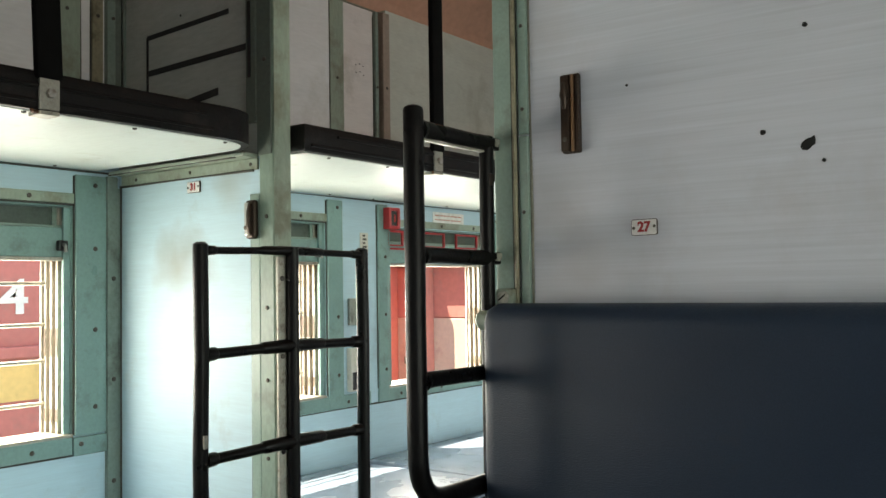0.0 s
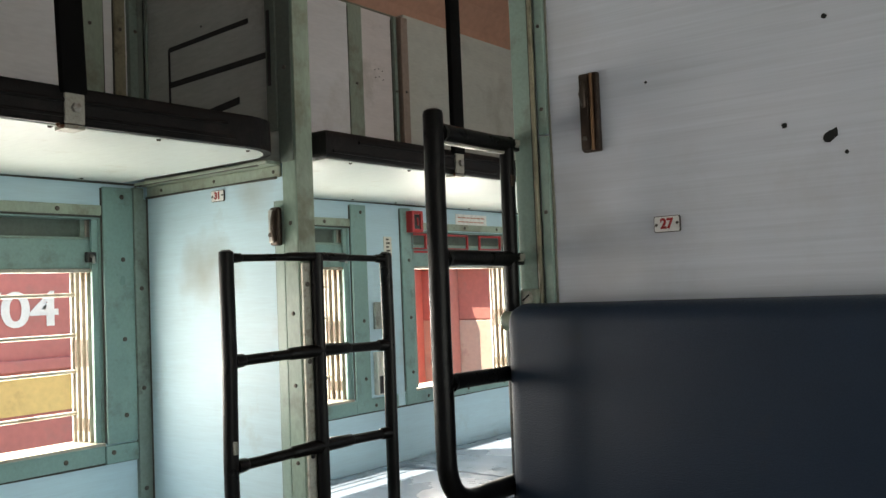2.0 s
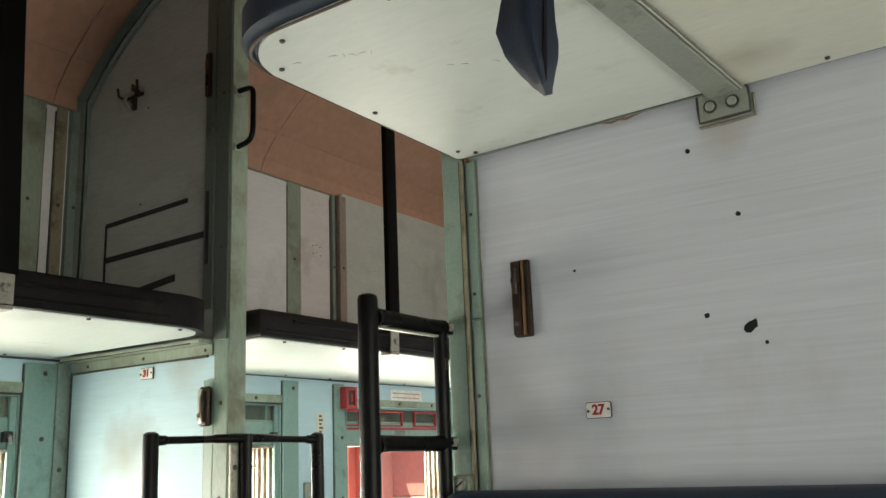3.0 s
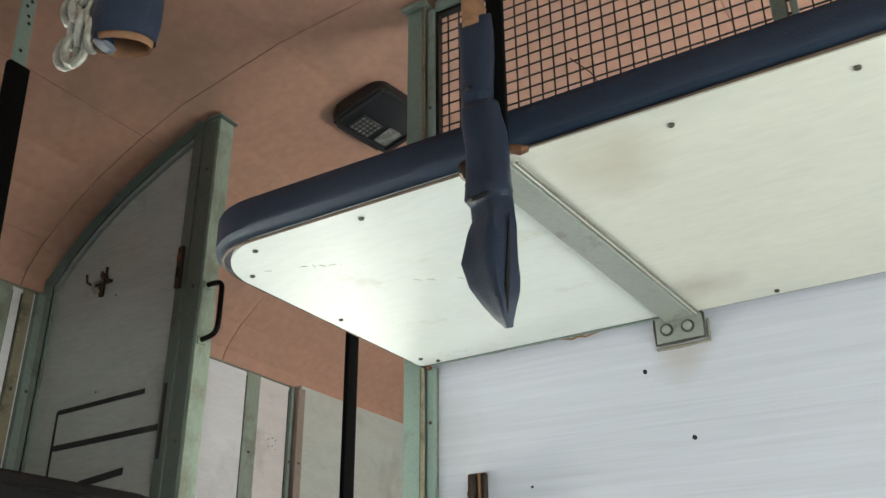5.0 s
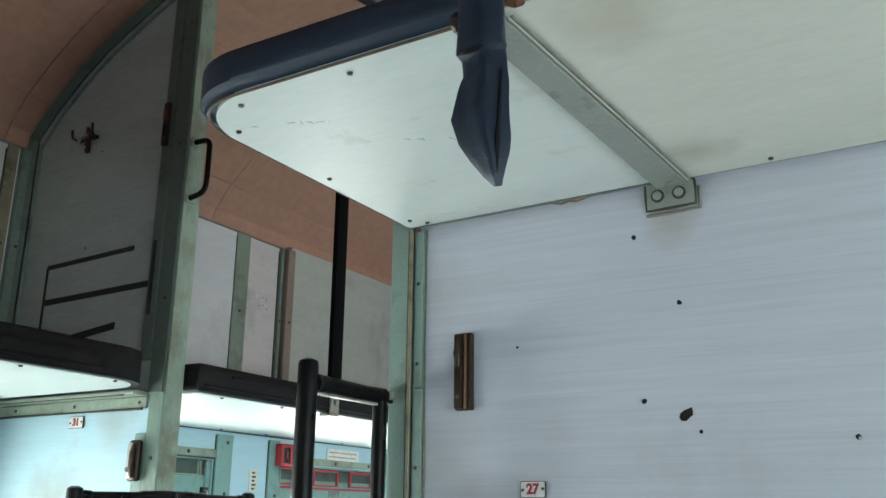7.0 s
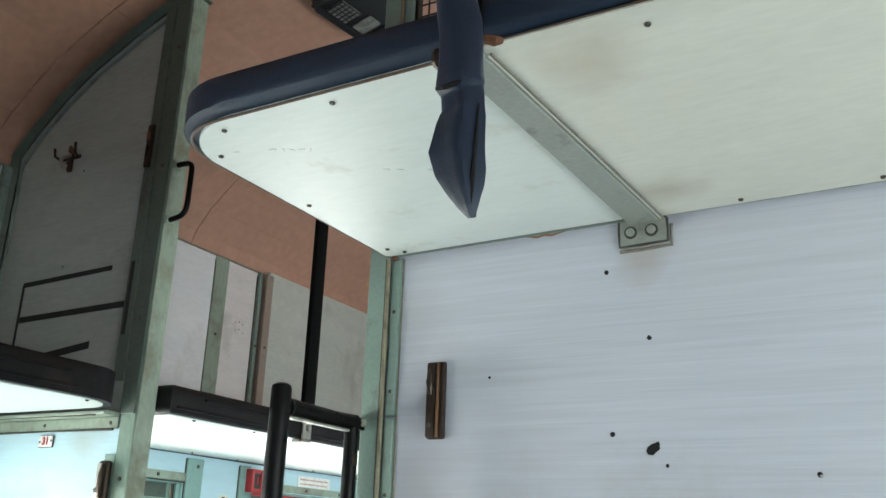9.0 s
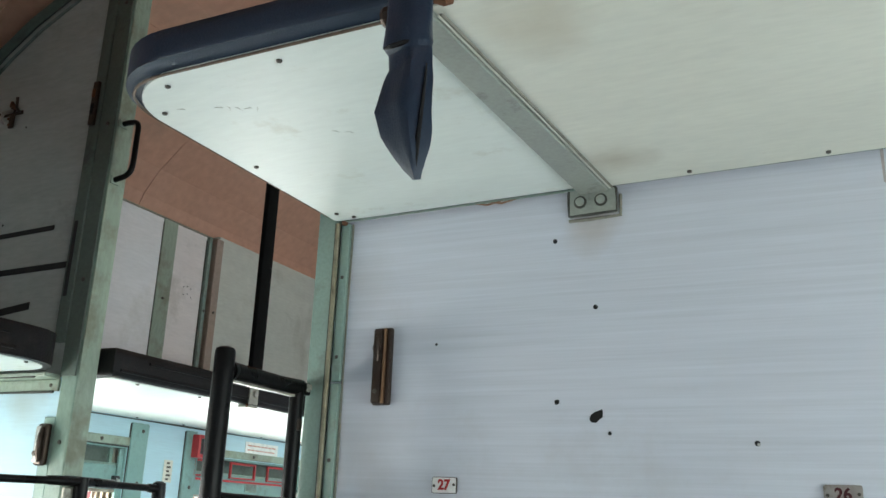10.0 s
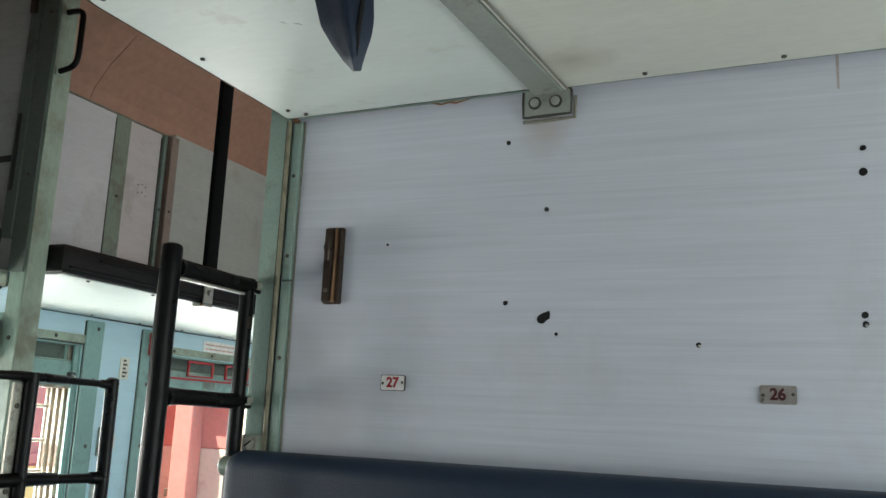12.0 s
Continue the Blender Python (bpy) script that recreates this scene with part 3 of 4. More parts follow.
def window(name, y0, y1, red=False):
    w = empty(name, "coach window with steel bars and raised teal shutter", "window", kind="structure")
    xo = W - 0.08
    part("window_frame", boxes((xo, W - 0.002, y0, y0 + 0.006, SILL, HEAD), (xo, W - 0.002, y1 - 0.006, y1, SILL, HEAD), (xo, W - 0.002, y0 + 0.006, y1 - 0.006, HEAD - 0.006, HEAD)), "teal", w)
    part("window_sill", boxes((xo - 0.015, W + 0.003, y0 + 0.001, y1 - 0.001, SILL - 0.006, SILL + 0.005), bevel=0.0015), "alu", w)
    # channels that guide the shutters
    for k, (xa, mat, d) in enumerate(((0.004, "teal", 0.016), (0.017, "brown", 0.008), (0.025, "alu", 0.018), (0.037, "brown", 0.009), (0.046, "alu", 0.020), (0.059, "brown", 0.010), (0.067, "alu", 0.022))):
        for s in (0, 1):
            ya, yb = (y0 + 0.006, y0 + 0.006 + d) if s == 0 else (y1 - 0.006 - d, y1 - 0.006)
            ob = part("channel", box(W - xa - 0.009, W - xa, ya, yb, SILL + 0.006, HEAD - 0.007, 0.001, 1), mat, w)
            if k in (2, 4, 6):
                yf = yb if s == 0 else ya
                part("slot", boxes((W - xa - 0.007, W - xa - 0.002, yf - 0.001, yf + 0.001, 0.77, 0.80), (W - xa - 0.007, W - xa - 0.002, yf - 0.001, yf + 0.001, 0.92, 0.985)), "brown", ob)
    for z in () if red else (0.811, 0.909, 0.994, 1.090):
        part("bar", tube([(xo + 0.004, y0 + 0.008, z), (xo + 0.004, y1 - 0.008, z)], 0.0048, 10), "alu", w, smooth=True)
    part("upright_bar", box(xo - 0.004, xo + 0.002, y1 - 0.034, y1 - 0.025, SILL, HEAD - 0.01, 0.001, 1), "alu", w)
    # shutter, raised half way
    sh = part("shutter", boxes((W - 0.030, W - 0.012, y0 + 0.012, y1 - 0.012, 1.150, 1.218), bevel=0.002), "teal", w, "raised teal shutter panel with scuffed paint")
    part("lip", box(W - 0.032, W - 0.008, y0 + 0.012, y1 - 0.012, 1.141, 1.1495, 0.001, 1), "alu", sh)
    part("glazed_panel", box(W - 0.046, W - 0.036, y0 + 0.012, y1 - 0.012, 1.17, 1.268, 0.001, 1), "green_shade", sh)
    part("rail", box(W - 0.036, W - 0.020, y0 + 0.012, y1 - 0.012, 1.2185, 1.2245, 0.001, 1), "green", sh)
    part("stile", boxes((W - 0.0362, W - 0.030, y1 - 0.035, y1 - 0.02, 1.225, 1.266)), "green", sh)
    yc = (y0 + y1) / 2
    pull = part("pull_plate", boxes((W - 0.0121, W - 0.0095, yc - 0.013, yc + 0.055, 1.168, 1.200), bevel=0.001), "green", sh)
    part("recess", box(W - 0.0115, W - 0.009, yc - 0.007, yc + 0.049, 1.173, 1.195), "green_dark", pull)
    latch = part("latch", boxes((W - 0.012, W + 0.001, y1 - 0.036, y1 - 0.013, 1.164, 1.188), bevel=0.002), "plastic_black", sh)
    part("knob", tube([(W, y1 - 0.025, 1.179), (W + 0.008, y1 - 0.025, 1.175), (W + 0.01, y1 - 0.025, 1.161)], 0.004, 8), "steel", latch)
    if red:
        for ya, yb in ((1.005, 1.09), (1.19, 1.33), (1.40, 1.54)):
            part("red_frame", boxes((W - 0.012, W - 0.004, ya, ya + 0.007, 1.208, 1.262), (W - 0.012, W - 0.004, yb - 0.007, yb, 1.208, 1.262), (W - 0.012, W - 0.004, ya + 0.007, yb - 0.007, 1.255, 1.262), (W - 0.012, W - 0.004, ya + 0.007, yb - 0.007, 1.208, 1.213), bevel=0.001), "red", w, "red painted emergency window frame")
        part("red_line", box(W - 0.010, W - 0.006, 1.01, 1.55, 1.196, 1.2025), "red", w)
    return w


for k, (a, b) in enumerate(WINDOWS):
    window("window_%d" % (k + 1), a, b, red=(k == 3))

# ---- side berths ----


def edged_berth(name, label, x0, x1, y0, y1, z_under, thick, r, edge, corners, group, inset=0.008, lift=0.005, front=None, back=None):
    """A bunk: laminate board below, padded cover that wraps its edge above."""
    b = empty(name, label, "berth", group)
    board = round_rect(x0 + (back or inset), x1 - inset, y0 + (front or inset), y1 - inset, [max(0, c - inset) for c in corners], 10)
    part("board", slab(board, z_under, z_under + 0.016, 0.001, seg=1), "underside", b, "white laminate underside")
    part("cushion", slab(round_rect(x0, x1, y0, y1, corners, 10), z_under + lift, z_under + thick, r, seg=4), edge, b, "padded rexine cushion", smooth=True)
    return b


for y0, y1, cs in ((NEAR + 0.01, -0.064, (0, 0, 0.115, 0)), (0.026, FAR - 0.01, (0, 0, 0, 0))):
    b = edged_berth("side_berth", "side upper berth with white underside and worn charcoal rexine edge", W + 0.002, -0.502, y0, y1, 1.3555, 0.063, 0.017, "rexine_black", cs, "side upper berths", inset=0.016, lift=0.0015, back=0.001)
    n = 9
    for k in range(n):
        y = y0 + 0.1 + (y1 - y0 - 0.2) * k / (n - 1)
        part("screw", stud((-0.528, y, 1.3555), (0, 0, -1), 0.004, 0.003), "screw", b)
        part("screw", stud((W + 0.03, y - 0.04, 1.3555), (0, 0, -1), 0.004, 0.003), "screw", b)
    # lengthwise piping along the aisle edge
    part("piping", tube([(-0.5015, y0 + 0.02, 1.3715), (-0.5015, (y0 + y1) / 2, 1.370), (-0.5015, y1 - 0.15, 1.3715)], 0.0035, 6), "rexine_black", b, smooth=True)
    part("crease", tube([(-0.5005, y0 + 0.1, 1.397), (-0.5, (y0 + y1) / 2 - 0.3, 1.400), (-0.5, (y0 + y1) / 2 + 0.2, 1.393), (-0.5005, y1 - 0.17, 1.398)], 0.004, 6), "rexine_black", b, smooth=True)


def hanger(y, sleeve_to, lean=0.0, group="berth hangers"):
    """The strap that hangs a side berth from the ceiling, in a black sleeve."""
    h = empty("berth_hanger", "steel berth hanger in a black sleeve, bolted to the berth edge", "hanger", group)
    top = 2.37
    part("bar", box(-0.505, -0.499, y - 0.014, y + 0.014, 1.38, top, 0.001, 1), "green", h, "green painted steel bar")
    part("sleeve", box(-0.509, -0.492, y - 0.0225, y + 0.0225, 1.405, sleeve_to, 0.006), "strap", h, "black sleeve", smooth=True)
    br = part("clamp", boxes((-0.501, -0.495, y - 0.017, y + 0.017, 1.357, 1.431), (-0.53, -0.495, y - 0.017, y + 0.017, 1.3485, 1.3555), bevel=0.0015), "galv", h, "worn steel clamp round the edge")
    part("bolt", stud((-0.495, y, 1.383), (1, 0, 0), 0.008, 0.007, 6, dome=False), "steel", br)
    part("tongue", tube([(-0.503, y - 0.016, 1.353), (-0.494, y - 0.028, 1.350), (-0.489, y - 0.034, 1.352)], 0.003, 6), "rust", br)
    for dy, z in ((0.004, 2.285), (-0.004, 2.27), (0.002, 2.25), (0.005, 2.235), (-0.002, 2.17)):
        part("rivet_hole", stud((-0.499, y + dy, z), (1, 0, 0), 0.0036, 0.0012), "hole", h)
    for ob in h.children:
        if ob.name.split(".")[0] in ("bar", "sleeve", "rivet_hole"):
            ob.data.transform(Matrix(((1, 0, 0, 0), (0, 1, lean, -lean * 1.42), (0, 0, 1, 0), (0, 0, 0, 1))))


hanger(-0.545, 2.14, -0.04)
hanger(0.490, 2.36)


def side_seat(y0, y1, rounded):
    s = empty("side_bench", "lower side bench in glossy rexine, window sheen put into its blue-grey colour", "bench", "lower side benches")
    part("cushion", slab(round_rect(W + 0.004, -0.530, y0, y1, rounded, 6), 0.445, 0.525, 0.022, seg=4), "rexine_seat_sheen", s, smooth=True)
    # added dark strip, keeps the pale sheen colour off the cushion front
    part("dark_front", box(-0.5305, -0.5265, y0 + 0.006, y1 - 0.006, 0.40, 0.503, 0.0015), "rexine_black", s)
    part("base", box(W + 0.004, -0.545, y0 + 0.004, y1 - 0.004, 0.36, 0.444, 0.004), "rexine_blue", s)
    part("skirt", box(W + 0.1, -0.60, y0 + 0.01, y1 - 0.01, 0.0, 0.36), "green_dark", s)


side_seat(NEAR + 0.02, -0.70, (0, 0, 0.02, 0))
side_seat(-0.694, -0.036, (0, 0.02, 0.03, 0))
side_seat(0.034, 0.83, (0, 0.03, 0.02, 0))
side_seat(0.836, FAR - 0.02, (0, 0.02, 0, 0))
for y in (-0.078, 0.075):
    c = tagged(part("berth_bracket", slab([(y - 0.026, 0.37), (y + 0.026, 0.37), (y + 0.017, 0.485), (y + 0.010, 0.507), (y - 0.010, 0.507), (y - 0.017, 0.485)], -0.526, -0.518, 0.002, axis="x"), "green_light"), "rounded green steel bracket with chipped paint on the seat front", "bracket", "seat brackets")
    part("bolt", stud((-0.518, y, 0.49), (1, 0, 0), 0.009, 0.006, 6, dome=False), "steel", c)
    part("dowel", box(-0.55, -0.5265, y - 0.012, y + 0.012, 0.41, 0.45), "green_dark", c)

# ---- ladders ----


def ladder_27():
    l = empty("ladder", "black tubular berth ladder fixed to the partition post", "ladder", "berth ladders")
    x, ya, yb = -0.004, -0.240, -0.041
    side = [(x, ya, 1.338), (x, ya, 1.30)] + [Vector((x, ya - 0.001 * (k % 2), 1.30 - 0.1 * k)) for k in range(1, 5)] + bend((x, ya, 0.9), (x, ya, 0.739), (x, yb, 0.739), 0.075, 8) + [(x, yb + 0.02, 0.739)]
    part("stile", tube([(x, ya, 1.346), (x, ya, 1.343)] + side, [0.009, 0.0145] + [0.016] * len(side), 14), "black", l, smooth=True)
    part("stile", tube([(x, yb, 0.736), (x, yb, 1.0), (x, yb + 0.002, 1.32)], 0.0125, 12), "black", l, smooth=True)
    for z, r in ((1.312, 0.0130), (1.116, 0.0125), (0.9235, 0.0125)):
        rung = part("rung", tube([(x, ya, z), (x, ya + 0.05, z + 0.001), (x, yb - 0.04, z - 0.0005), (x, yb + 0.01, z)], [r * 1.15, r, r, r * 1.1], 12), "black", l, smooth=True)
        part("weld", tube([(x, ya + 0.013, z - 0.001), (x, ya + 0.026, z + 0.001)], [r * 1.3, r * 1.05], 10), "black", rung, smooth=True)
        clip = part("clip", boxes((x - 0.012, x + 0.012, yb + 0.004, -0.0145, z - 0.012, z + 0.009), bevel=0.003), "black", rung, "chipped black fixing clip")
        part("chip", boxes((x + 0.0115, x + 0.0128, yb + 0.006, yb + 0.022, z - 0.006, z + 0.004), (x + 0.0115, x + 0.0126, yb + 0.012, yb + 0.034, z - 0.002, z + 0.0075), bevel=0.0006), "galv", clip, "bare scratched metal")
    part("scratch_plate", box(x + 0.009, x + 0.0135, yb - 0.006, yb + 0.006, 1.238, 1.258, 0.002), "bronze", l)
    part("label_strip", box(x - 0.006, x + 0.004, ya + 0.024, yb - 0.008, 1.2945, 1.2985, 0.001, 1), "galv", l)


def ladder_31(ya, yb, corner):
    """ya: outer stile, yb: the one at the post."""
    l = empty("ladder", "black tubular side berth ladder beside the aisle post", "ladder", "berth ladders")
    x = -0.522
    s = 1 if yb > ya else -1
    top, foot = 1.149, 0.551
    run = [(x, ya, top - 0.004), (x, ya + 0.002, 0.95), (x - 0.001, ya - 0.001 * s, 0.75)] + bend((x, ya, 0.7), (x, ya, foot), (x, yb, foot), 0.06, 8) + [(x, yb, foot)]
    part("stile", tube([(x, ya, top + 0.010), (x, ya, top + 0.006)] + run, [0.008, 0.014] + [0.0145] * len(run), 12), "black", l, smooth=True)
    if corner > 0:
        part("stile", tube([(x, yb, foot - 0.004), (x, yb, top + 0.006)], 0.0135, 12), "black", l, smooth=True)
    for z, r in ((top - 0.006, 0.0075), (0.947, 0.0105), (0.750, 0.0105)):
        rung = part("rung", tube([(x, ya, z), (x, (ya + yb) / 2, z + 0.002), (x, yb, z + 0.004)], r, 10), "black", l, smooth=True)
        part("collar", tube([(x, ya + 0.010 * s, z), (x, ya + 0.032 * s, z + 0.001), (x, ya + 0.036 * s, z + 0.001)], [r * 1.35, r * 1.25, r], 10), "black", rung, smooth=True)
        part("collar", tube([(x, yb - 0.088 * s, z + 0.003), (x, yb - 0.082 * s, z + 0.0032), (x, yb - 0.03 * s, z + 0.004), (x, yb, z + 0.004)], [r, r * 1.22, r * 1.3, r * 1.3], 10), "black", rung, smooth=True)
    return l


ladder_27()
la = ladder_31(-0.230, 0.007, 1)
part("scuff", box(-0.512, -0.5055, -0.236, -0.227, 0.775, 0.80, 0.002), "galv", la)
ladder_31(0.224, 0.007, -1)
fl = tagged(part("mounting_strip", box(-0.5378, -0.530, -0.0255, -0.004, 0.545, 1.135, 0.002), "galv"), "worn steel mounting strip down the aisle post", "strip", kind="structure")
for z in (0.62, 0.735, 0.93, 1.09):
    part("screw", stud((-0.530, -0.015, z), (1, 0, 0), 0.0055, 0.003), "hole" if z == 0.735 else "screw", fl)

# ---- main berths ----


def upper_berth():
    y0 = -0.600
    b = edged_berth("upper_berth", "upper berth with white laminate underside and navy rexine edge", 0.032, 1.895, y0 - 0.011, -0.016, 1.622, 0.046, 0.017, "rexine_blue", (0.115, 0, 0, 0.015), "main berths", inset=0.006, front=0.027)
    b.matrix_world = pose(0.45, 0, 1.62, 0, -1.1, 0) @ Matrix.Translation((-0.45, 0, -1.62))
    part("board", slab([(0.507, y0 + 0.004), (1.884, y0 + 0.004), (1.884, -0.0175), (0.541, -0.0175)], 1.6195, 1.6215), "underside_cream", b, "stained cream laminate panel")
    yb = y0 + 0.016
    rim = [(0.0375, -0.05), (0.0375, -0.45)] + [(p.x, p.y) for p in bend((0.0375, -0.45, 0), (0.0375, yb, 0), (0.2, yb, 0), 0.10, 10)] + [(0.45, yb), (0.53, yb - 0.010), (1.0, y0 + 0.003), (1.89, y0 + 0.003)]
    part("seam", tube([(x, y, 1.6232) for x, y in rim], 0.0020, 8), "brown", b, smooth=True)
    beam = part("cross_beam", slab([(0.467, y0 + 0.016), (0.506, y0 + 0.008), (0.540, -0.004), (0.4915, -0.004)], 1.6135, 1.6215, 0.0015, seg=1), "grey_green", b, "grey-green steel cross beam")
    part("edge_line", tube([(0.509, y0 + 0.02, 1.6180), (0.5265, -0.3, 1.6180), (0.543, -0.006, 1.6180)], 0.0018, 6), "cream", beam)
    part("edge_grime", tube([(0.5125, y0 + 0.02, 1.6192), (0.530, -0.3, 1.6192), (0.546, -0.006, 1.6192)], 0.0022, 6), "caulk", beam)
    part("edge_grime", tube([(0.4655, y0 + 0.02, 1.6212), (0.478, -0.3, 1.6212), (0.490, -0.006, 1.6212)], 0.002, 6), "green_dark", beam)
    plate = part("bracket_plate", slab([(0.474, 1.578), (0.551, 1.580), (0.551, 1.617), (0.545, 1.628), (0.536, 1.633), (0.485, 1.633), (0.475, 1.62)], -0.013, -0.0005, 0.002, axis="y"), "grey_green", b, "bolted grey-green wall bracket")
    for x in (0.493, 0.527):
        part("bolt", stud((x, -0.013, 1.600), (0, -1, 0), 0.0105, 0.002, 16, dome=False), "caulk_dark", plate)
        part("bolt_head", stud((x, -0.015, 1.600), (0, -1, 0), 0.0072, 0.006, 12), "grey_green", plate)
    part("edge_grime", tube([(0.4735, -0.0115, 1.628), (0.473, -0.0118, 1.60), (0.4735, -0.012, 1.578), (0.51, -0.0125, 1.5775), (0.5515, -0.012, 1.579), (0.5522, -0.0115, 1.60), (0.5518, -0.0115, 1.617), (0.537, -0.0118, 1.6335)], [0.0016, 0.0022, 0.0018, 0.0026, 0.002, 0.0016, 0.0024, 0.0015], 6), "caulk_dark", plate)
    part("slot", box(0.506, 0.516, -0.0142, -0.0128, 1.6195, 1.6225, 0.0005, 1), "hole", plate)
    part("grime", tube([(0.470, -0.001, 1.574), (0.51, -0.0012, 1.5735), (0.555, -0.001, 1.575), (0.556, -0.001, 1.61)], 0.0028, 6), "caulk", plate)
    part("joint", tube([(0.05, -0.0135, 1.6225), (0.3, -0.013, 1.6228), (0.8, -0.0135, 1.6222), (1.89, -0.013, 1.6225)], 0.0022, 6), "green_dark", b)
    for x in (0.083, 0.671, 0.866, 1.1, 1.35):
        part("screw", stud((x, -0.035, 1.6215 if x < 0.53 else 1.619), (0, 0, -1), 0.0038, 0.003), "screw", b)
    for x in (0.12, 0.29, 0.44, 0.68, 0.86, 1.05, 1.3):
        part("screw", stud((x, y0 + 0.040, 1.622 if x < 0.53 else 1.6195), (0, 0, -1), 0.0038, 0.003), "screw", b)
    for y in (-0.50, -0.295, -0.06):
        part("screw", stud((0.062, y, 1.622), (0, 0, -1), 0.0038, 0.003), "screw", b)
    for x, y in ((0.33, -0.014), (0.355, -0.013)):
        part("chip", tube([(x - 0.02, y, 1.6215), (x, y + 0.002, 1.618), (x + 0.03, y, 1.6215)], [0.0006, 0.0018, 0.0006], 6), "tan", b)
    for x, y, r0 in ((0.140, -0.485, 0.4), (0.152, -0.478, 1.9), (0.163, -0.472, 1.2), (0.176, -0.468, 0.2), (0.186, -0.462, 2.2), (0.245, -0.36, 0.9), (0.262, -0.35, 0.7), (0.30, -0.33, 1.1), (0.09, -0.50, 0.5), (0.33, -0.30, 0.8)):
        cs, sn = math.cos(r0) * 0.006, math.sin(r0) * 0.006
        part("scratch", tube([(x - cs, y - sn, 1.6218), (x + 0.002, y - 0.001, 1.6216), (x + cs, y + sn, 1.6218)], [0.0002, 0.0004, 0.0002], 5), "galv", b)
    part("corner_screw", stud((0.05, -0.012, 1.622), (0, 0, -1), 0.006, 0.006), "rust", b)


upper_berth()


def hanging_sleeve():
    """The navy sleeve on the chain at the open edge of the upper berth; it hangs past the edge to a folded tip."""
    h = empty("berth_chain_sleeve", "navy rexine sleeve hanging over the berth edge from its suspension bar", "chain sleeve", "chain sleeves")
    x, y = 0.503, -0.652
    part("bar", box(x + 0.008, x + 0.028, y + 0.012, y + 0.018, 1.60, 2.46, 0.001, 1), "strap", h, "black suspension bar")
    part("hook", tube([(x + 0.022, y + 0.030, 1.612), (x + 0.032, y + 0.034, 1.609), (x + 0.036, y + 0.042, 1.613)], [0.005, 0.006, 0.004], 8), "rust", h, "rusty hook end", smooth=True)
    part("bolt", stud((x - 0.016, y + 0.014, 1.590), (-1, 0, 0), 0.012, 0.012, 10), "bronze", h)
    rows = ((1.768, 0.0, 0.0205, 0.010), (1.74, 0.002, 0.0205, 0.011), (1.70, 0.0015, 0.0195, 0.011), (1.672, 0.001, 0.0185, 0.012), (1.660, 0.001, 0.0180, 0.010), (1.652, 0.003, 0.0215, 0.014), (1.61, 0.0100, 0.0235, 0.014), (1.575, 0.0120, 0.0245, 0.015), (1.556, 0.0120, 0.0255, 0.0175), (1.545, 0.0115, 0.0268, 0.0165), (1.537, 0.0145, 0.0228, 0.0125), (1.520, 0.0165, 0.0225, 0.011), (1.505, 0.0150, 0.0270, 0.012), (1.476, 0.0120, 0.0320, 0.013), (1.450, 0.0160, 0.0270, 0.0115), (1.430, 0.0215, 0.0190, 0.010), (1.414, 0.0260, 0.0115, 0.007), (1.403, 0.0300, 0.0045, 0.003))
    fine_rows = []
    for (p0, p1) in zip(rows, rows[1:]):
        for q in range(3):
            u = q / 3
            u = u * u * (3 - 2 * u)
            fine_rows.append(tuple(a + (b - a) * u for a, b in zip(p0, p1)))
    rows = fine_rows + [rows[-1]]
    bm = bmesh.new()
    n = 28
    rings = []
    for i, (z, dx, w, d) in enumerate(rows):
        ring = []
        for k in range(n):
            a = 2 * math.pi * k / n
            cx, sn = math.cos(a), math.sin(a)
            low = min(1, max(0, (1.545 - z) / 0.03))
            ridge = d * 1.5 * max(0, 1 - abs(cx - 0.35) / (0.65 if cx > 0.35 else 1.35))
            depth = -(ridge * low + d * -sn * (1 - low)) if sn < 0 else d * sn
            wob = 0.0026 * noise.noise(Vector((cx * 1.1, sn * 1.1, z * 24 + cx)))
            ring.append(bm.verts.new((x + dx + (w + wob) * cx, y + depth + wob - 0.004 * low, z + 0.006 * cx * (1 - low) * math.sin(z * 55) + 0.004 * sn)))
        rings.append(ring)
    for a, b in zip(rings, rings[1:]):
        for k in range(n):
            bm.faces.new((a[k], a[(k + 1) % n], b[(k + 1) % n], b[k]))
    bm.faces.new(rings[-1])
    bm.faces.new(rings[0][::-1])
    part("sleeve", bm, "rexine_blue", h, "creased navy rexine sleeve", smooth=True)
    # charcoal strips draw the shadow in the sleeve's creases
    part("fold_shadow", tube([(x - 0.010, y - 0.010, 1.540), (x + 0.002, y - 0.0165, 1.5370), (x + 0.016, y - 0.0165, 1.5385), (x + 0.030, y - 0.009, 1.544)], [0.001, 0.0026, 0.0026, 0.001], 6), "rexine_black", h, smooth=True)
    part("fold_shadow", tube([(x - 0.018, y - 0.004, 1.676), (x - 0.002, y - 0.0125, 1.672), (x + 0.018, y - 0.005, 1.668)], [0.0008, 0.002, 0.0008], 6), "rexine_black", h, smooth=True)
    part("slit", tube([(x + 0.038, y - 0.010, 1.515), (x + 0.037, y - 0.0125, 1.476), (x + 0.0345, y - 0.0135, 1.44), (x + 0.031, y - 0.009, 1.406)], [0.0008, 0.0018, 0.0024, 0.0014], 6), "hole", h)
    part("lining", tube([(x + 0.000, y, 1.755), (x - 0.001, y, 1.79), (x - 0.004, y + 0.004, 1.83), (x + 0.004, y + 0.004, 1.93)], [0.0195, 0.019, 0.013, 0.012], 12, flat=0.6), "tan", h, "frayed tan lining", smooth=True)


hanging_sleeve()


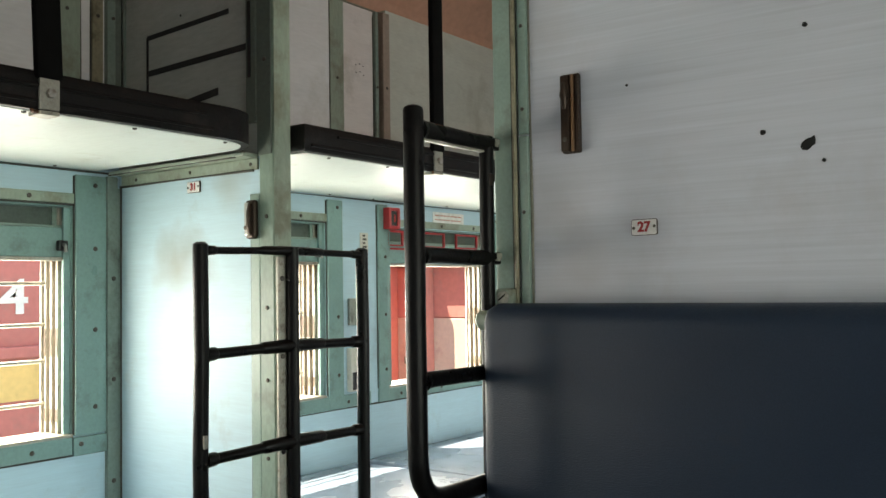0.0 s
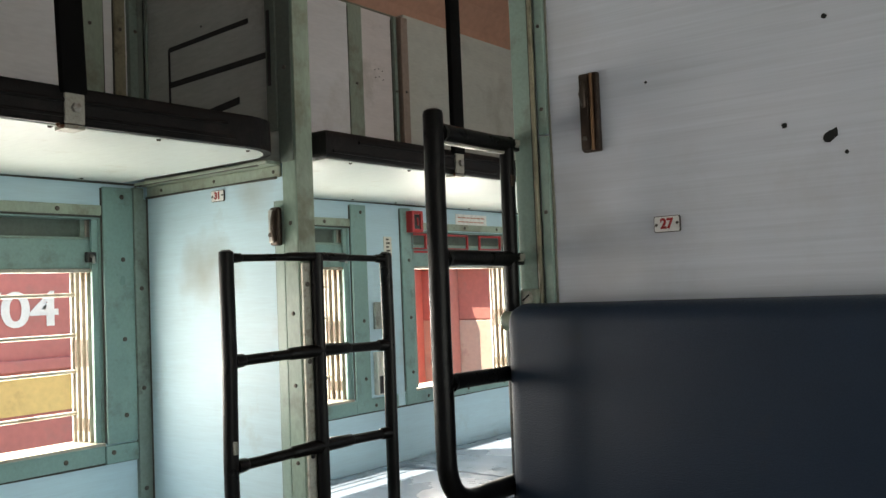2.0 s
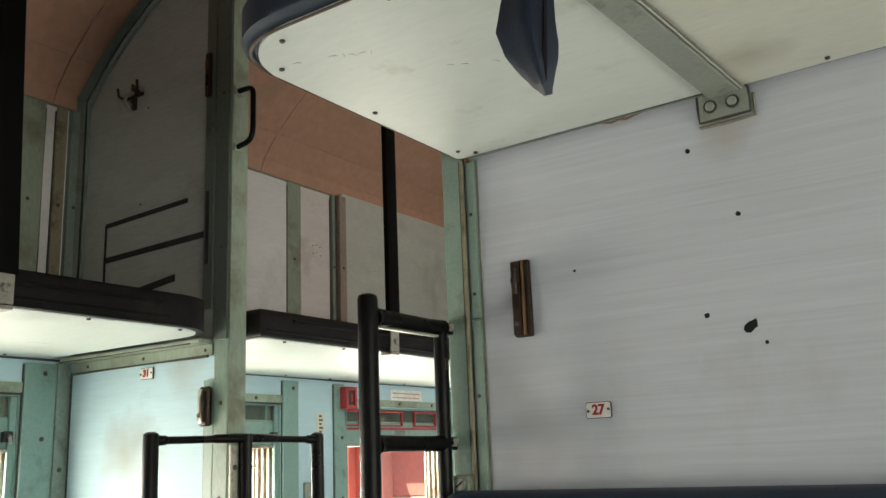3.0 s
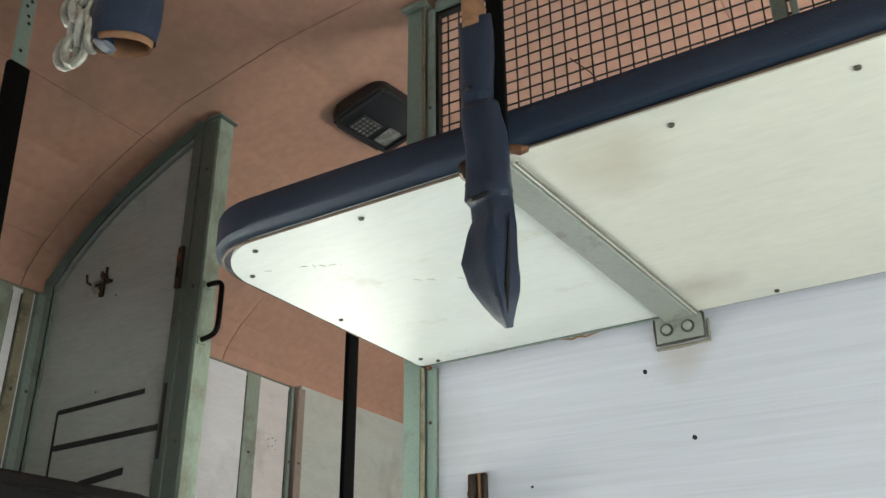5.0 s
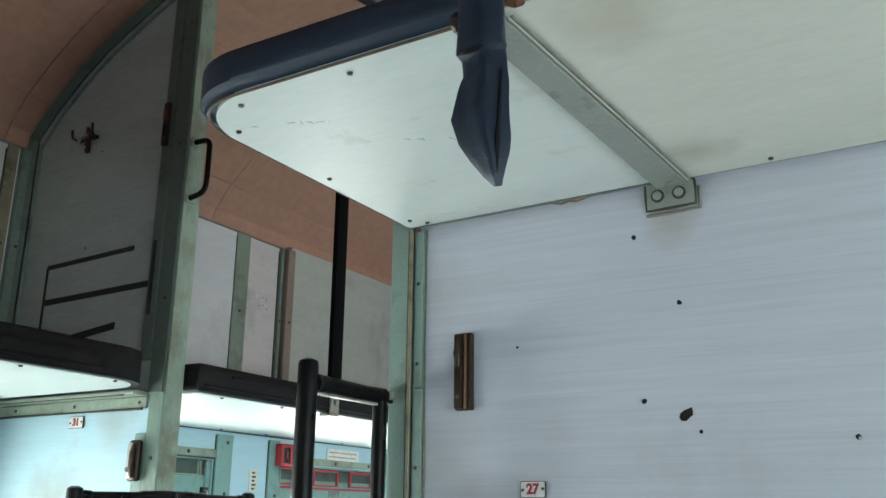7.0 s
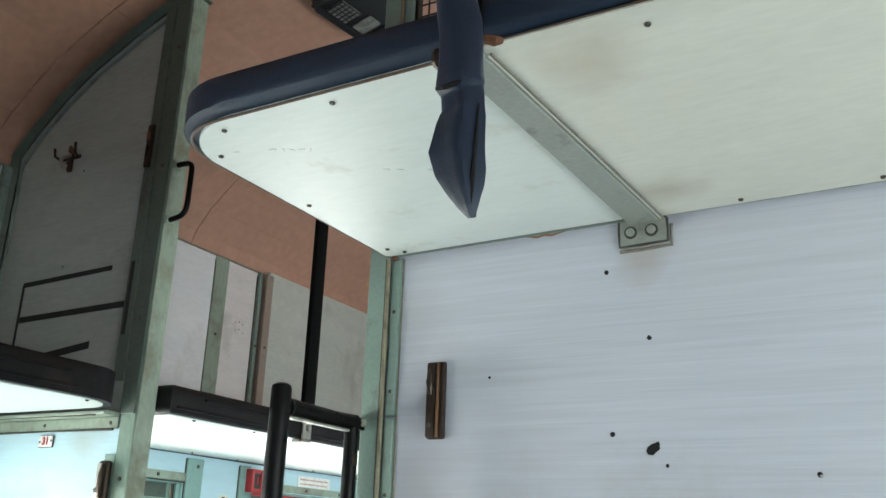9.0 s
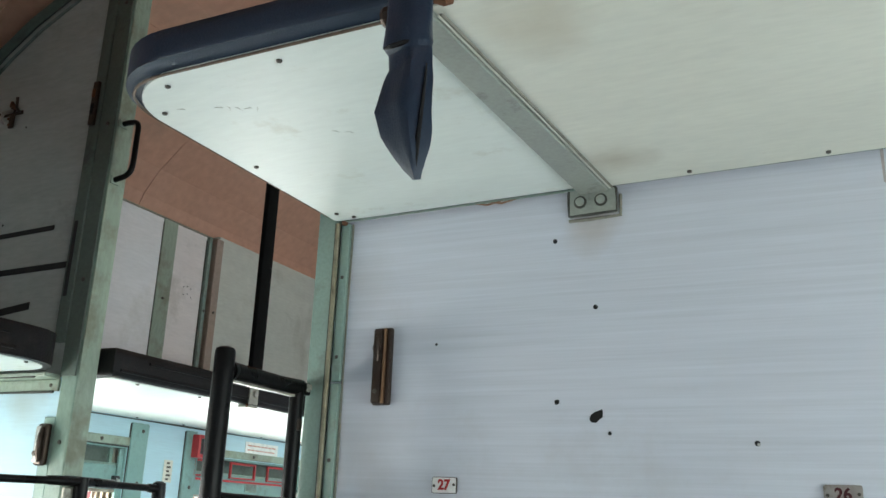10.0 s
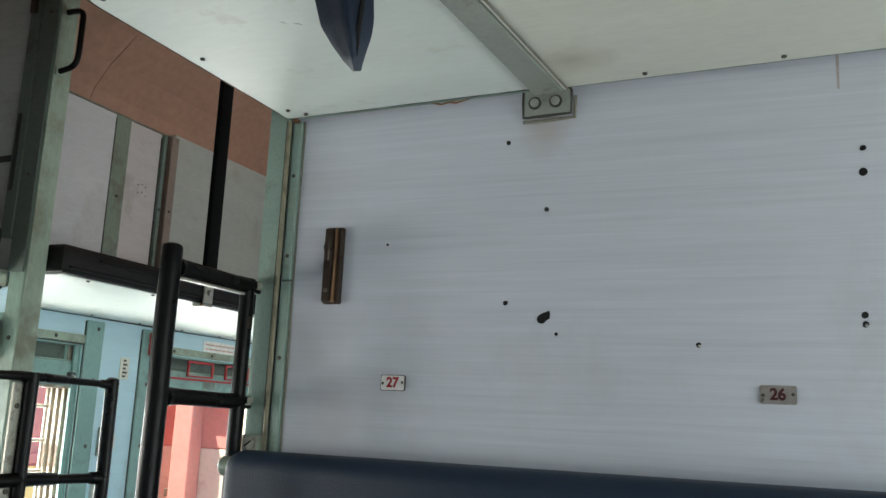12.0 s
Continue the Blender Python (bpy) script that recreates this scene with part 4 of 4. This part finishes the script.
def chain_with_sleeve():
    """A loose chain in a cut navy sleeve, hung from the ceiling on the other side of the bay."""
    h = empty("hanging_chain", "steel chain hanging in a cut navy rexine sleeve", "chain", "chain sleeves")
    x, y, z0 = 0.322, -1.0, 1.562
    sx, sy = x + 0.036, y + 0.016
    part("rod", tube([(sx, sy, 1.75), (sx, sy, 2.462)], 0.006, 8), "strap", h)
    sl = [(2.1, 0.024), (1.9, 0.025), (1.75, 0.027), (1.63, 0.0285), (1.595, 0.029), (1.578, 0.027)]
    part("sleeve", tube([(sx + 0.001 * math.sin(z * 40), sy, z) for z, r in sl], [r for z, r in sl], 16, flat=0.6, caps=False, up=(-0.5, 0.86, 0)), "rexine_blue", h, "navy sleeve cut open at the end", smooth=True)
    part("lining", tube([(sx, sy, 1.66), (sx, sy, 1.60), (sx - 0.001, sy, 1.5725)], [0.026, 0.0268, 0.0255], 16, flat=0.55, caps=False, up=(-0.5, 0.86, 0)), "tan", h, "tan cloth lining inside the sleeve", smooth=True)
    part("tag", tube([(sx - 0.012, sy - 0.006, 1.60), (sx - 0.010, sy - 0.010, 1.572), (sx + 0.002, sy - 0.012, 1.566)], [0.008, 0.010, 0.006], 10, flat=0.4), "rexine_blue", h, smooth=True)
    for strand, (ox, oy, lift) in enumerate(((0.0, 0.0, 0.0), (0.014, 0.004, 0.012), (-0.014, 0.003, 0.004))):
        for k in range(6):
            zc = z0 + 0.012 + lift + 0.0205 * k
            loop = []
            for m in range(13):
                a = 2 * math.pi * m / 12
                u, v = 0.0085 * math.cos(a), 0.0145 * math.sin(a)
                ca, sa = math.cos(0.5 + 1.57 * ((k + strand) % 2) + 0.3 * k), math.sin(0.5 + 1.57 * ((k + strand) % 2) + 0.3 * k)
                loop.append((x + ox + u * ca + 0.002 * math.sin(k * 1.7), y + oy + u * sa, zc + v))
            part("link", tube(loop, 0.0033, 8, caps=False), "galv", h, smooth=True)
    part("stem", tube([(x, y, 1.69), (x + 0.012, y + 0.006, 1.72), (sx, sy, 1.78)], 0.003, 8), "galv", h)



chain_with_sleeve()


def middle_berth():
    b = empty("middle_berth", "middle berth folded down as a navy rexine backrest", "berth", "main berths")
    bm = box(0.013, 1.885, -0.102, -0.034, 0.455, 1.039, 0.031, 6)
    part("cushion", bm, "rexine", b, "padded navy rexine cushion", smooth=True)
    part("piping", tube([(0.011, -0.075, 0.50), (0.006, -0.07, 0.7), (0.0085, -0.066, 0.86), (0.0095, -0.068, 0.98), (0.020, -0.068, 1.026)], 0.0038, 8), "rexine", b, smooth=True)
    part("crease", tube([(0.012, -0.093, 0.71), (0.076, -0.0985, 0.715), (0.146, -0.099, 0.712)], [0.002, 0.004, 0.001], 6), "rexine", b, smooth=True)
    part("back_board", box(0.026, 1.87, -0.0335, -0.0145, 0.47, 1.02, 0.002), "laminate", b)
    hp = part("hinge_plate", boxes((0.003, 0.037, -0.030, -0.015, 1.032, 1.063), bevel=0.004), "green_light", b, "square hinge plate with slotted screw")
    part("slotted_screw", stud((0.0195, -0.030, 1.048), (0, -1, 0), 0.0115, 0.005, 16), "galv", hp)
    part("slot", slab([(0.0125, 1.0445), (0.014, 1.0425), (0.0265, 1.0515), (0.025, 1.0535)], -0.0362, -0.0345, axis="y"), "hole", hp)
    part("pivot_knob", tube([(-0.018, -0.05, 1.010), (-0.012, -0.05, 1.010), (0.010, -0.05, 1.010)], [0.011, 0.0165, 0.0165], 14), "green_light", b, smooth=True)
    part("pivot_arm", box(0.006, 0.026, -0.05, -0.016, 0.96, 1.03, 0.003), "steel", b)


middle_berth()

# ---- fittings ----


def number_plate(word, x, z, w, h, face, wall_y=0.0):
    p = empty("berth_plate", "small riveted berth number plate reading " + word, "number plate", "berth number plates")
    body = part("plate", slab(round_rect(x - w / 2, x + w / 2, z - h / 2, z + h / 2, (0.003,) * 4, 4), -0.0035, -0.0003, axis="y"), face, p)
    part("face", slab(round_rect(x - w / 2 + 0.001, x + w / 2 - 0.001, z - h / 2 + 0.001, z + h / 2 - 0.001, (0.0025,) * 4, 3), -0.0042, -0.0034, axis="y"), "plate" if face != "plate_metal" else "plate_metal", body)
    text_mesh(word, h * 0.60, Matrix.Translation((x, -0.0047, z)) @ pose(0, 0, 0, 90, 0, 0), "dark_red_print" if face == "plate_metal" else "red_print", body, squeeze=0.95, bold=0.0008)
    for s in (-1, 1):
        part("rivet", stud((x + s * w * 0.40, -0.004, z + s * 0.001), (0, -1, 0), 0.0024, 0.002, 8), "screw", body)
    p.location.y = wall_y
    return p


number_plate("27", 0.2650, 1.1555, 0.043, 0.0255, "bronze")
number_plate("26", 0.8460, 1.1545, 0.048, 0.0255, "plate_metal")
number_plate("31", -0.803, 1.300, 0.044, 0.0255, "bronze", SP)


def latch_plate():
    p = empty("berth_catch", "tall bronze berth catch plate with bright brass edge", "catch", "berth catches")
    part("plate", box(0.126, 0.158, -0.012, -0.0005, 1.283, 1.414, 0.003), "bronze", p)
    part("rib", box(0.1455, 0.1505, -0.018, -0.0115, 1.285, 1.412, 0.002), "brass", p)
    part("flange", box(0.1525, 0.158, -0.0145, -0.0115, 1.285, 1.412, 0.0015), "bronze", p)
    part("channel", box(0.127, 0.144, -0.019, -0.0115, 1.285, 1.412, 0.003), "bronze", p)
    part("knob", tube([(0.1355, -0.018, 1.40), (0.1355, -0.0215, 1.378), (0.1355, -0.018, 1.356)], [0.0035, 0.007, 0.0035], 10), "bronze", p, smooth=True)
    part("screw", stud((0.1355, -0.019, 1.305), (0, -1, 0), 0.004, 0.002), "screw", p)
    p.location.x = 0.002


latch_plate()
lp = empty("berth_catch", "small steel berth catch beside the side berth", "catch", "berth catches")
part("plate", box(-0.612, -0.5855, -0.042, -0.0258, 1.174, 1.256, 0.006, 3), "bronze", lp)
part("cover", box(-0.610, -0.596, -0.0465, -0.0415, 1.180, 1.250, 0.003), "steel", lp)
part("keeper", tube([(-0.595, -0.042, 1.246), (-0.591, -0.049, 1.23), (-0.591, -0.050, 1.20), (-0.595, -0.042, 1.184)], [0.005, 0.006, 0.006, 0.005], 8), "bronze", lp, smooth=True)
part("screw", stud((-0.604, -0.0465, 1.197), (0, -1, 0), 0.005, 0.003), "screw", lp)


def hole(x, z, r, label="old screw hole in the laminate", y=-0.0006):
    bm = bmesh.new()
    n = 11
    vs = [bm.verts.new((x + r * (1 + 0.12 * math.sin(2 * k + x * 40)) * math.cos(2 * math.pi * k / n), y, z + r * (1 + 0.12 * math.sin(k + z * 60)) * math.sin(2 * math.pi * k / n))) for k in range(n)]
    f = bm.faces.new(vs)
    g = bmesh.ops.extrude_face_region(bm, geom=[f])
    bmesh.ops.translate(bm, vec=(0, 0.004, 0), verts=[v for v in g["geom"] if isinstance(v, bmesh.types.BMVert)])
    return part("screw_hole", bm, "hole", bay)


for x, z, r in ((0.447, 1.543, 0.0038), (0.513, 1.430, 0.0038), (0.4505, 1.2835, 0.0042), (0.533, 1.2355, 0.0028), (0.742, 1.221, 0.0040), (0.963, 1.495, 0.0042), (0.962, 1.461, 0.0055), (0.957, 1.2635, 0.0045), (0.9575, 1.251, 0.0042), (0.2400, 1.383, 0.0024), (1.25, 1.40, 0.004)):
    hole(x, z, r)
bm = bmesh.new()
ol = ((-0.0125, -0.004), (-0.009, -0.0095), (-0.001, -0.0105), (0.006, -0.004), (0.0105, -0.0015), (0.011, 0.008), (0.0095, 0.0125), (0.004, 0.0100), (-0.003, 0.008), (-0.010, 0.003))
part("torn_hole", slab([(0.513 + a * 0.88, 1.2605 + b * 0.88) for a, b in ol], -0.0008, 0.003, axis="y"), "hole", bay)
for k, (x, z) in enumerate(((0.742, 1.221), (0.9575, 1.251))):
    part("spent_screw", stud((x + 0.0015, -0.0006, z - 0.0015), (0, -1, 0), 0.0024, 0.0015, 8), "steel", bay)
part("rust_run", slab([(0.9335, 1.585), (0.9365, 1.583), (0.937, 1.645), (0.932, 1.645)], -0.0006, 0.001, axis="y"), "stain", bay)

# tape marks, hook and handle on the side partition
tapes = tagged(part("tape_outline", box(-0.976, -0.970, SP - 0.0022, SP - 0.0004, 1.42, 1.669), "tape"), "black tape outline stuck on the upper partition", "tape")
for (xa, za), (xb, zb), h in (((-0.973, 1.667), (-0.684, 1.678), 0.0055), ((-0.967, 1.582), (-0.622, 1.590), 0.0068), ((-0.859, 1.490), (-0.720, 1.506), 0.008)):
    part("tape_strip", slab([(xa, za - h), (xb, zb - h), (xb, zb + h), (xa, za + h)], SP - 0.0022, SP - 0.0004, axis="y"), "tape", tapes)
part("tape_strip", box(-0.610, -0.600, -0.0348, -0.0330, 1.517, 1.681, 0.0006, 1), "tape", tapes)

hk = empty("coat_hook", "corroded coat hook on the upper partition", "hook")
part("back_plate", boxes((-0.925, -0.850, -0.005, -0.0005, 1.974, 1.984), (-0.889, -0.875, -0.007, -0.0005, 1.942, 2.0), bevel=0.002), "bronze", hk)
part("prong", tube([(-0.882, -0.006, 1.985), (-0.882, -0.028, 1.97), (-0.882, -0.032, 1.955), (-0.882, -0.02, 1.945)], 0.0045, 8), "steel", hk, smooth=True)
part("prong", tube([(-0.858, -0.004, 1.978), (-0.854, -0.018, 1.984), (-0.852, -0.022, 2.008)], 0.0035, 8), "bronze", hk, smooth=True)
part("prong", tube([(-0.918, -0.004, 1.978), (-0.924, -0.018, 1.984), (-0.926, -0.020, 2.004)], 0.0035, 8), "bronze", hk, smooth=True)
part("prong", tube([(-0.874, -0.006, 1.99), (-0.866, -0.022, 1.996), (-0.864, -0.024, 1.985)], 0.0045, 8), "rust", hk, smooth=True)
for x, z in ((-0.886, 1.950), (-0.878, 1.995), (-0.89, 1.966)):
    part("screw", stud((x, -0.007, z), (0, -1, 0), 0.0036, 0.002), "rust", hk)
hk.location.y = SP
for x, z in ((-0.833, 1.938), (-0.85, 1.70), (-0.95, 1.40)):
    part("screw_hole", stud((x, SP, z), (0, -1, 0), 0.0026, 0.0006, 8, dome=False), "hole", side)

gh = empty("grab_handle", "black bent grab handle on the aisle post", "handle")
part("grip", tube([(-0.538, -0.012, 1.902), (-0.52, -0.012, 1.903)] + bend((-0.53, -0.012, 1.903), (-0.490, -0.012, 1.901), (-0.490, -0.012, 1.84), 0.018) + [(-0.490, -0.012, 1.815)] + bend((-0.490, -0.012, 1.81), (-0.492, -0.013, 1.779), (-0.53, -0.014, 1.772), 0.02) + [(-0.538, -0.014, 1.771)], 0.0062, 10), "black", gh, smooth=True)
part("foot", box(-0.538, -0.533, -0.024, 0.0, 1.762, 1.780, 0.002), "green_light", gh)
part("foot", box(-0.538, -0.533, -0.024, 0.0, 1.893, 1.911, 0.002), "green_light", gh)

# ceiling lamp
cl = empty("emergency_lamp", "black plastic emergency lamp on the ceiling", "lamp")
part("housing", slab(round_rect(-0.090, 0.090, -0.105, 0.105, (0.03,) * 4, 5), -0.042, -0.002, 0.014, seg=3), "plastic_black", cl, smooth=True)
part("rim", boxes((-0.082, 0.082, -0.098, -0.086, -0.047, -0.040), (-0.082, 0.082, 0.086, 0.098, -0.047, -0.040), (-0.082, -0.070, -0.086, 0.086, -0.047, -0.040), (0.070, 0.082, -0.086, 0.086, -0.047, -0.040), bevel=0.002), "plastic_black", cl)
gr = part("grille", box(-0.066, -0.012, -0.060, 0.012, -0.046, -0.041, 0.001, 1), "lens_dark", cl, "square lamp grille")
for k in range(6):
    part("slat", box(-0.0665, -0.0115, -0.060 + k * 0.0138, -0.0575 + k * 0.0138, -0.048, -0.0455), "plastic_black", gr)
for k in range(5):
    part("slat", box(-0.0665 + k * 0.0132, -0.0645 + k * 0.0132, -0.060, 0.012, -0.0478, -0.0457), "plastic_black", gr)
part("lens", slab(round_rect(-0.062, 0.0, 0.030, 0.075, (0.006,) * 4, 4), -0.046, -0.041, 0.002), "lens_dark", cl, "dusty clear window")
cl.matrix_world = pose(-0.262, 0.258, 2.428, 0, -10, -8)

# fittings on the pier between the windows
rb = empty("emergency_box", "red framed emergency box under the side berth", "box")
part("frame", boxes((W, W + 0.034, 0.970, 0.981, 1.262, 1.333), (W, W + 0.034, 1.015, 1.027, 1.262, 1.333), (W, W + 0.034, 0.981, 1.015, 1.322, 1.333), (W, W + 0.034, 0.981, 1.015, 1.262, 1.273), bevel=0.002), "red", rb)
part("inside", box(W + 0.003, W + 0.029, 0.9815, 1.0145, 1.2735, 1.3215), "plastic_black", rb)
part("tab", box(W + 0.0285, W + 0.032, 0.999, 1.005, 1.285, 1.31, 0.001, 1), "red", rb)
sg = empty("notice_sticker", "white notice sticker with red unreadable print", "sign")
st = part("sheet", box(W + 0.0005, W + 0.0025, 1.250, 1.440, 1.296, 1.336), "plate", sg)
for z, a, b in ((1.324, 1.262, 1.425), (1.309, 1.262, 1.42)):
    y = a
    while y < b - 0.01:
        wd = 0.012 + 0.014 * random.random()
        part("print_bar", box(W + 0.0024, W + 0.0032, y, min(y + wd, b), z - 0.0022, z + 0.0022), "red_pale", st)
        y += wd + 0.004
ns = empty("seat_number_strip", "narrow cream strip with unreadable dark marks", "sign")
sb = part("sheet", box(W + 0.0005, W + 0.003, 0.858, 0.897, 1.180, 1.246, 0.001, 1), "cream", ns)
for k in range(5):
    part("print_bar", box(W + 0.0029, W + 0.0037, 0.870, 0.870 + (0.018 if k % 2 else 0.012), 1.186 + 0.012 * k, 1.192 + 0.012 * k), "screw", sb)
so = empty("charging_socket", "cream charging socket on the pier", "socket")
part("plate", box(W + 0.0005, W + 0.012, 0.808, 0.868, 0.945, 1.03, 0.004), "grey_green", so)
part("insert", box(W + 0.0115, W + 0.018, 0.835, 0.865, 0.965, 1.01, 0.002), "cream", so)
for z in (0.98, 0.996):
    part("pin_hole", stud((W + 0.018, 0.85, z), (1, 0, 0), 0.003, 0.001, 8), "hole", so)
so.location = (0, -0.012, 0.006)
sp = empty("switch_box", "grey switch box with dark lower half on the pier", "switch")
part("box", box(W + 0.0005, W + 0.022, 0.800, 0.856, 0.745, 0.880, 0.003), "cream", sp)
part("face", box(W + 0.0215, W + 0.0245, 0.804, 0.852, 0.750, 0.805, 0.002), "plastic_black", sp)
part("rocker", box(W + 0.0215, W + 0.029, 0.815, 0.842, 0.825, 0.865, 0.003), "cream", sp)
part("rocker", box(W + 0.0243, W + 0.028, 0.822, 0.838, 0.765, 0.785, 0.002), "galv", sp)
sp.location.y = -0.010

# ---- outside ----
tagged(part("ground", box(-400, 400, -400, 400, -1.25, -1.2), "gravel"), "pale dusty track ballast stretching to the horizon", "ground", kind="structure")


def wagon():
    g = empty("goods_wagon", "oxide red goods wagon with yellow band and white painted number", "wagon")
    X = -2.60
    part("body", box(X - 2.8, X, -6, 2.55, -0.2, 2.9), "wagon_red", g)
    part("band", box(X - 0.01, X + 0.008, -6, 2.54, 0.65, 0.80), "wagon_yellow", g, "faded yellow band")
    part("ledge", box(X, X + 0.035, -6, 2.54, 0.815, 0.862, 0.006), "wagon_red", g)
    for y in (0.64, 0.70, 1.55, 2.2, 2.46):
        part("rib", box(X, X + 0.02, y, y + 0.022, 0.655, 0.80, 0.004), "wagon_yellow", g)
    for y in (-1.2, 0.76, 1.60, 2.30):
        part("post", box(X, X + 0.04, y, y + 0.07, 0.865, 2.9, 0.006), "wagon_red", g)
    part("underframe", box(X - 2.6, X - 0.2, -6, 2.5, -0.75, -0.2), "brown", g)
    part("bogie", box(X - 2.4, X - 0.3, -5, -3, -1.2, -0.75), "brown", g)
    part("bogie", box(X - 2.4, X - 0.3, 0.2, 2.0, -1.2, -0.75), "brown", g)
    text_mesh("967704", 0.132, Matrix.Translation((X + 0.004, 0.240, 1.048)) @ pose(0, 0, 0, 90, 0, 90), "white_print", g, "painted_number", squeeze=1.24, bold=0.004)
    for a, lo in ((-0.03, 1.165), (0.055, 1.158), (0.083, 1.158), (0.115, 1.156), (0.15, 1.157), (0.185, 1.158), (0.213, 1.158), (0.245, 1.157)):
        part("paint_mark", box(X - 0.002, X + 0.003, a, a + 0.016, lo, 1.24, 0.002, 1), "white_print", g)
    part("paint_mark", box(X - 0.002, X + 0.003, 0.115, 0.148, 1.156, 1.172, 0.002, 1), "white_print", g)


wagon()


def wagon_end():
    g = empty("covered_wagon", "end of a red wagon beyond the gap, sunlight painted in as cream and pink", "wagon")
    X, Y = -2.42, 3.55
    part("body", box(X - 2.8, X, Y, 10, -0.2, 2.9), "wagon_pink", g)
    # lower end in the sunlit cream, upper end in pink: one red wall
    part("end_panel", box(X - 2.7, X - 0.01, Y - 0.02, Y, -0.15, 0.86, 0.004), "wagon_sunlit", g, "red end panel with full sun painted in as cream")
    part("end_panel", box(X - 2.7, X - 0.01, Y - 0.02, Y, 0.865, 1.2, 0.004), "wagon_pink", g)
    part("beam", box(X - 2.7, X, Y - 0.10, Y - 0.005, 1.22, 1.34, 0.008), "wagon_sunlit", g)
    part("corner_post", box(X - 0.06, X + 0.01, Y - 0.05, Y - 0.021, -0.2, 1.21, 0.006), "wagon_sunlit", g)
    part("stanchion", box(X - 0.52, X - 0.38, Y - 0.14, Y - 0.021, -0.2, 1.21, 0.008), "wagon_pink", g)
    for x in (-0.72, -1.15, -1.6, -2.1):
        part("stanchion", box(X + x - 0.03, X + x + 0.03, Y - 0.10, Y - 0.021, -0.2, 1.21, 0.008), "wagon_pink", g)
    part("rivet_row", box(X - 0.62, X - 0.58, Y - 0.05, Y - 0.021, 0.55, 0.60, 0.004), "brown", g)
    # added pale panel that brightens the lower side wall
    part("lit_side_panel", box(X - 0.005, X + 0.015, Y + 0.35, Y + 1.6, -0.1, 0.82, 0.006), "wagon_sunlit", g)
    part("bogie", box(X - 2.4, X - 0.3, Y + 0.6, Y + 2.4, -1.2, -0.2), "brown", g)


wagon_end()
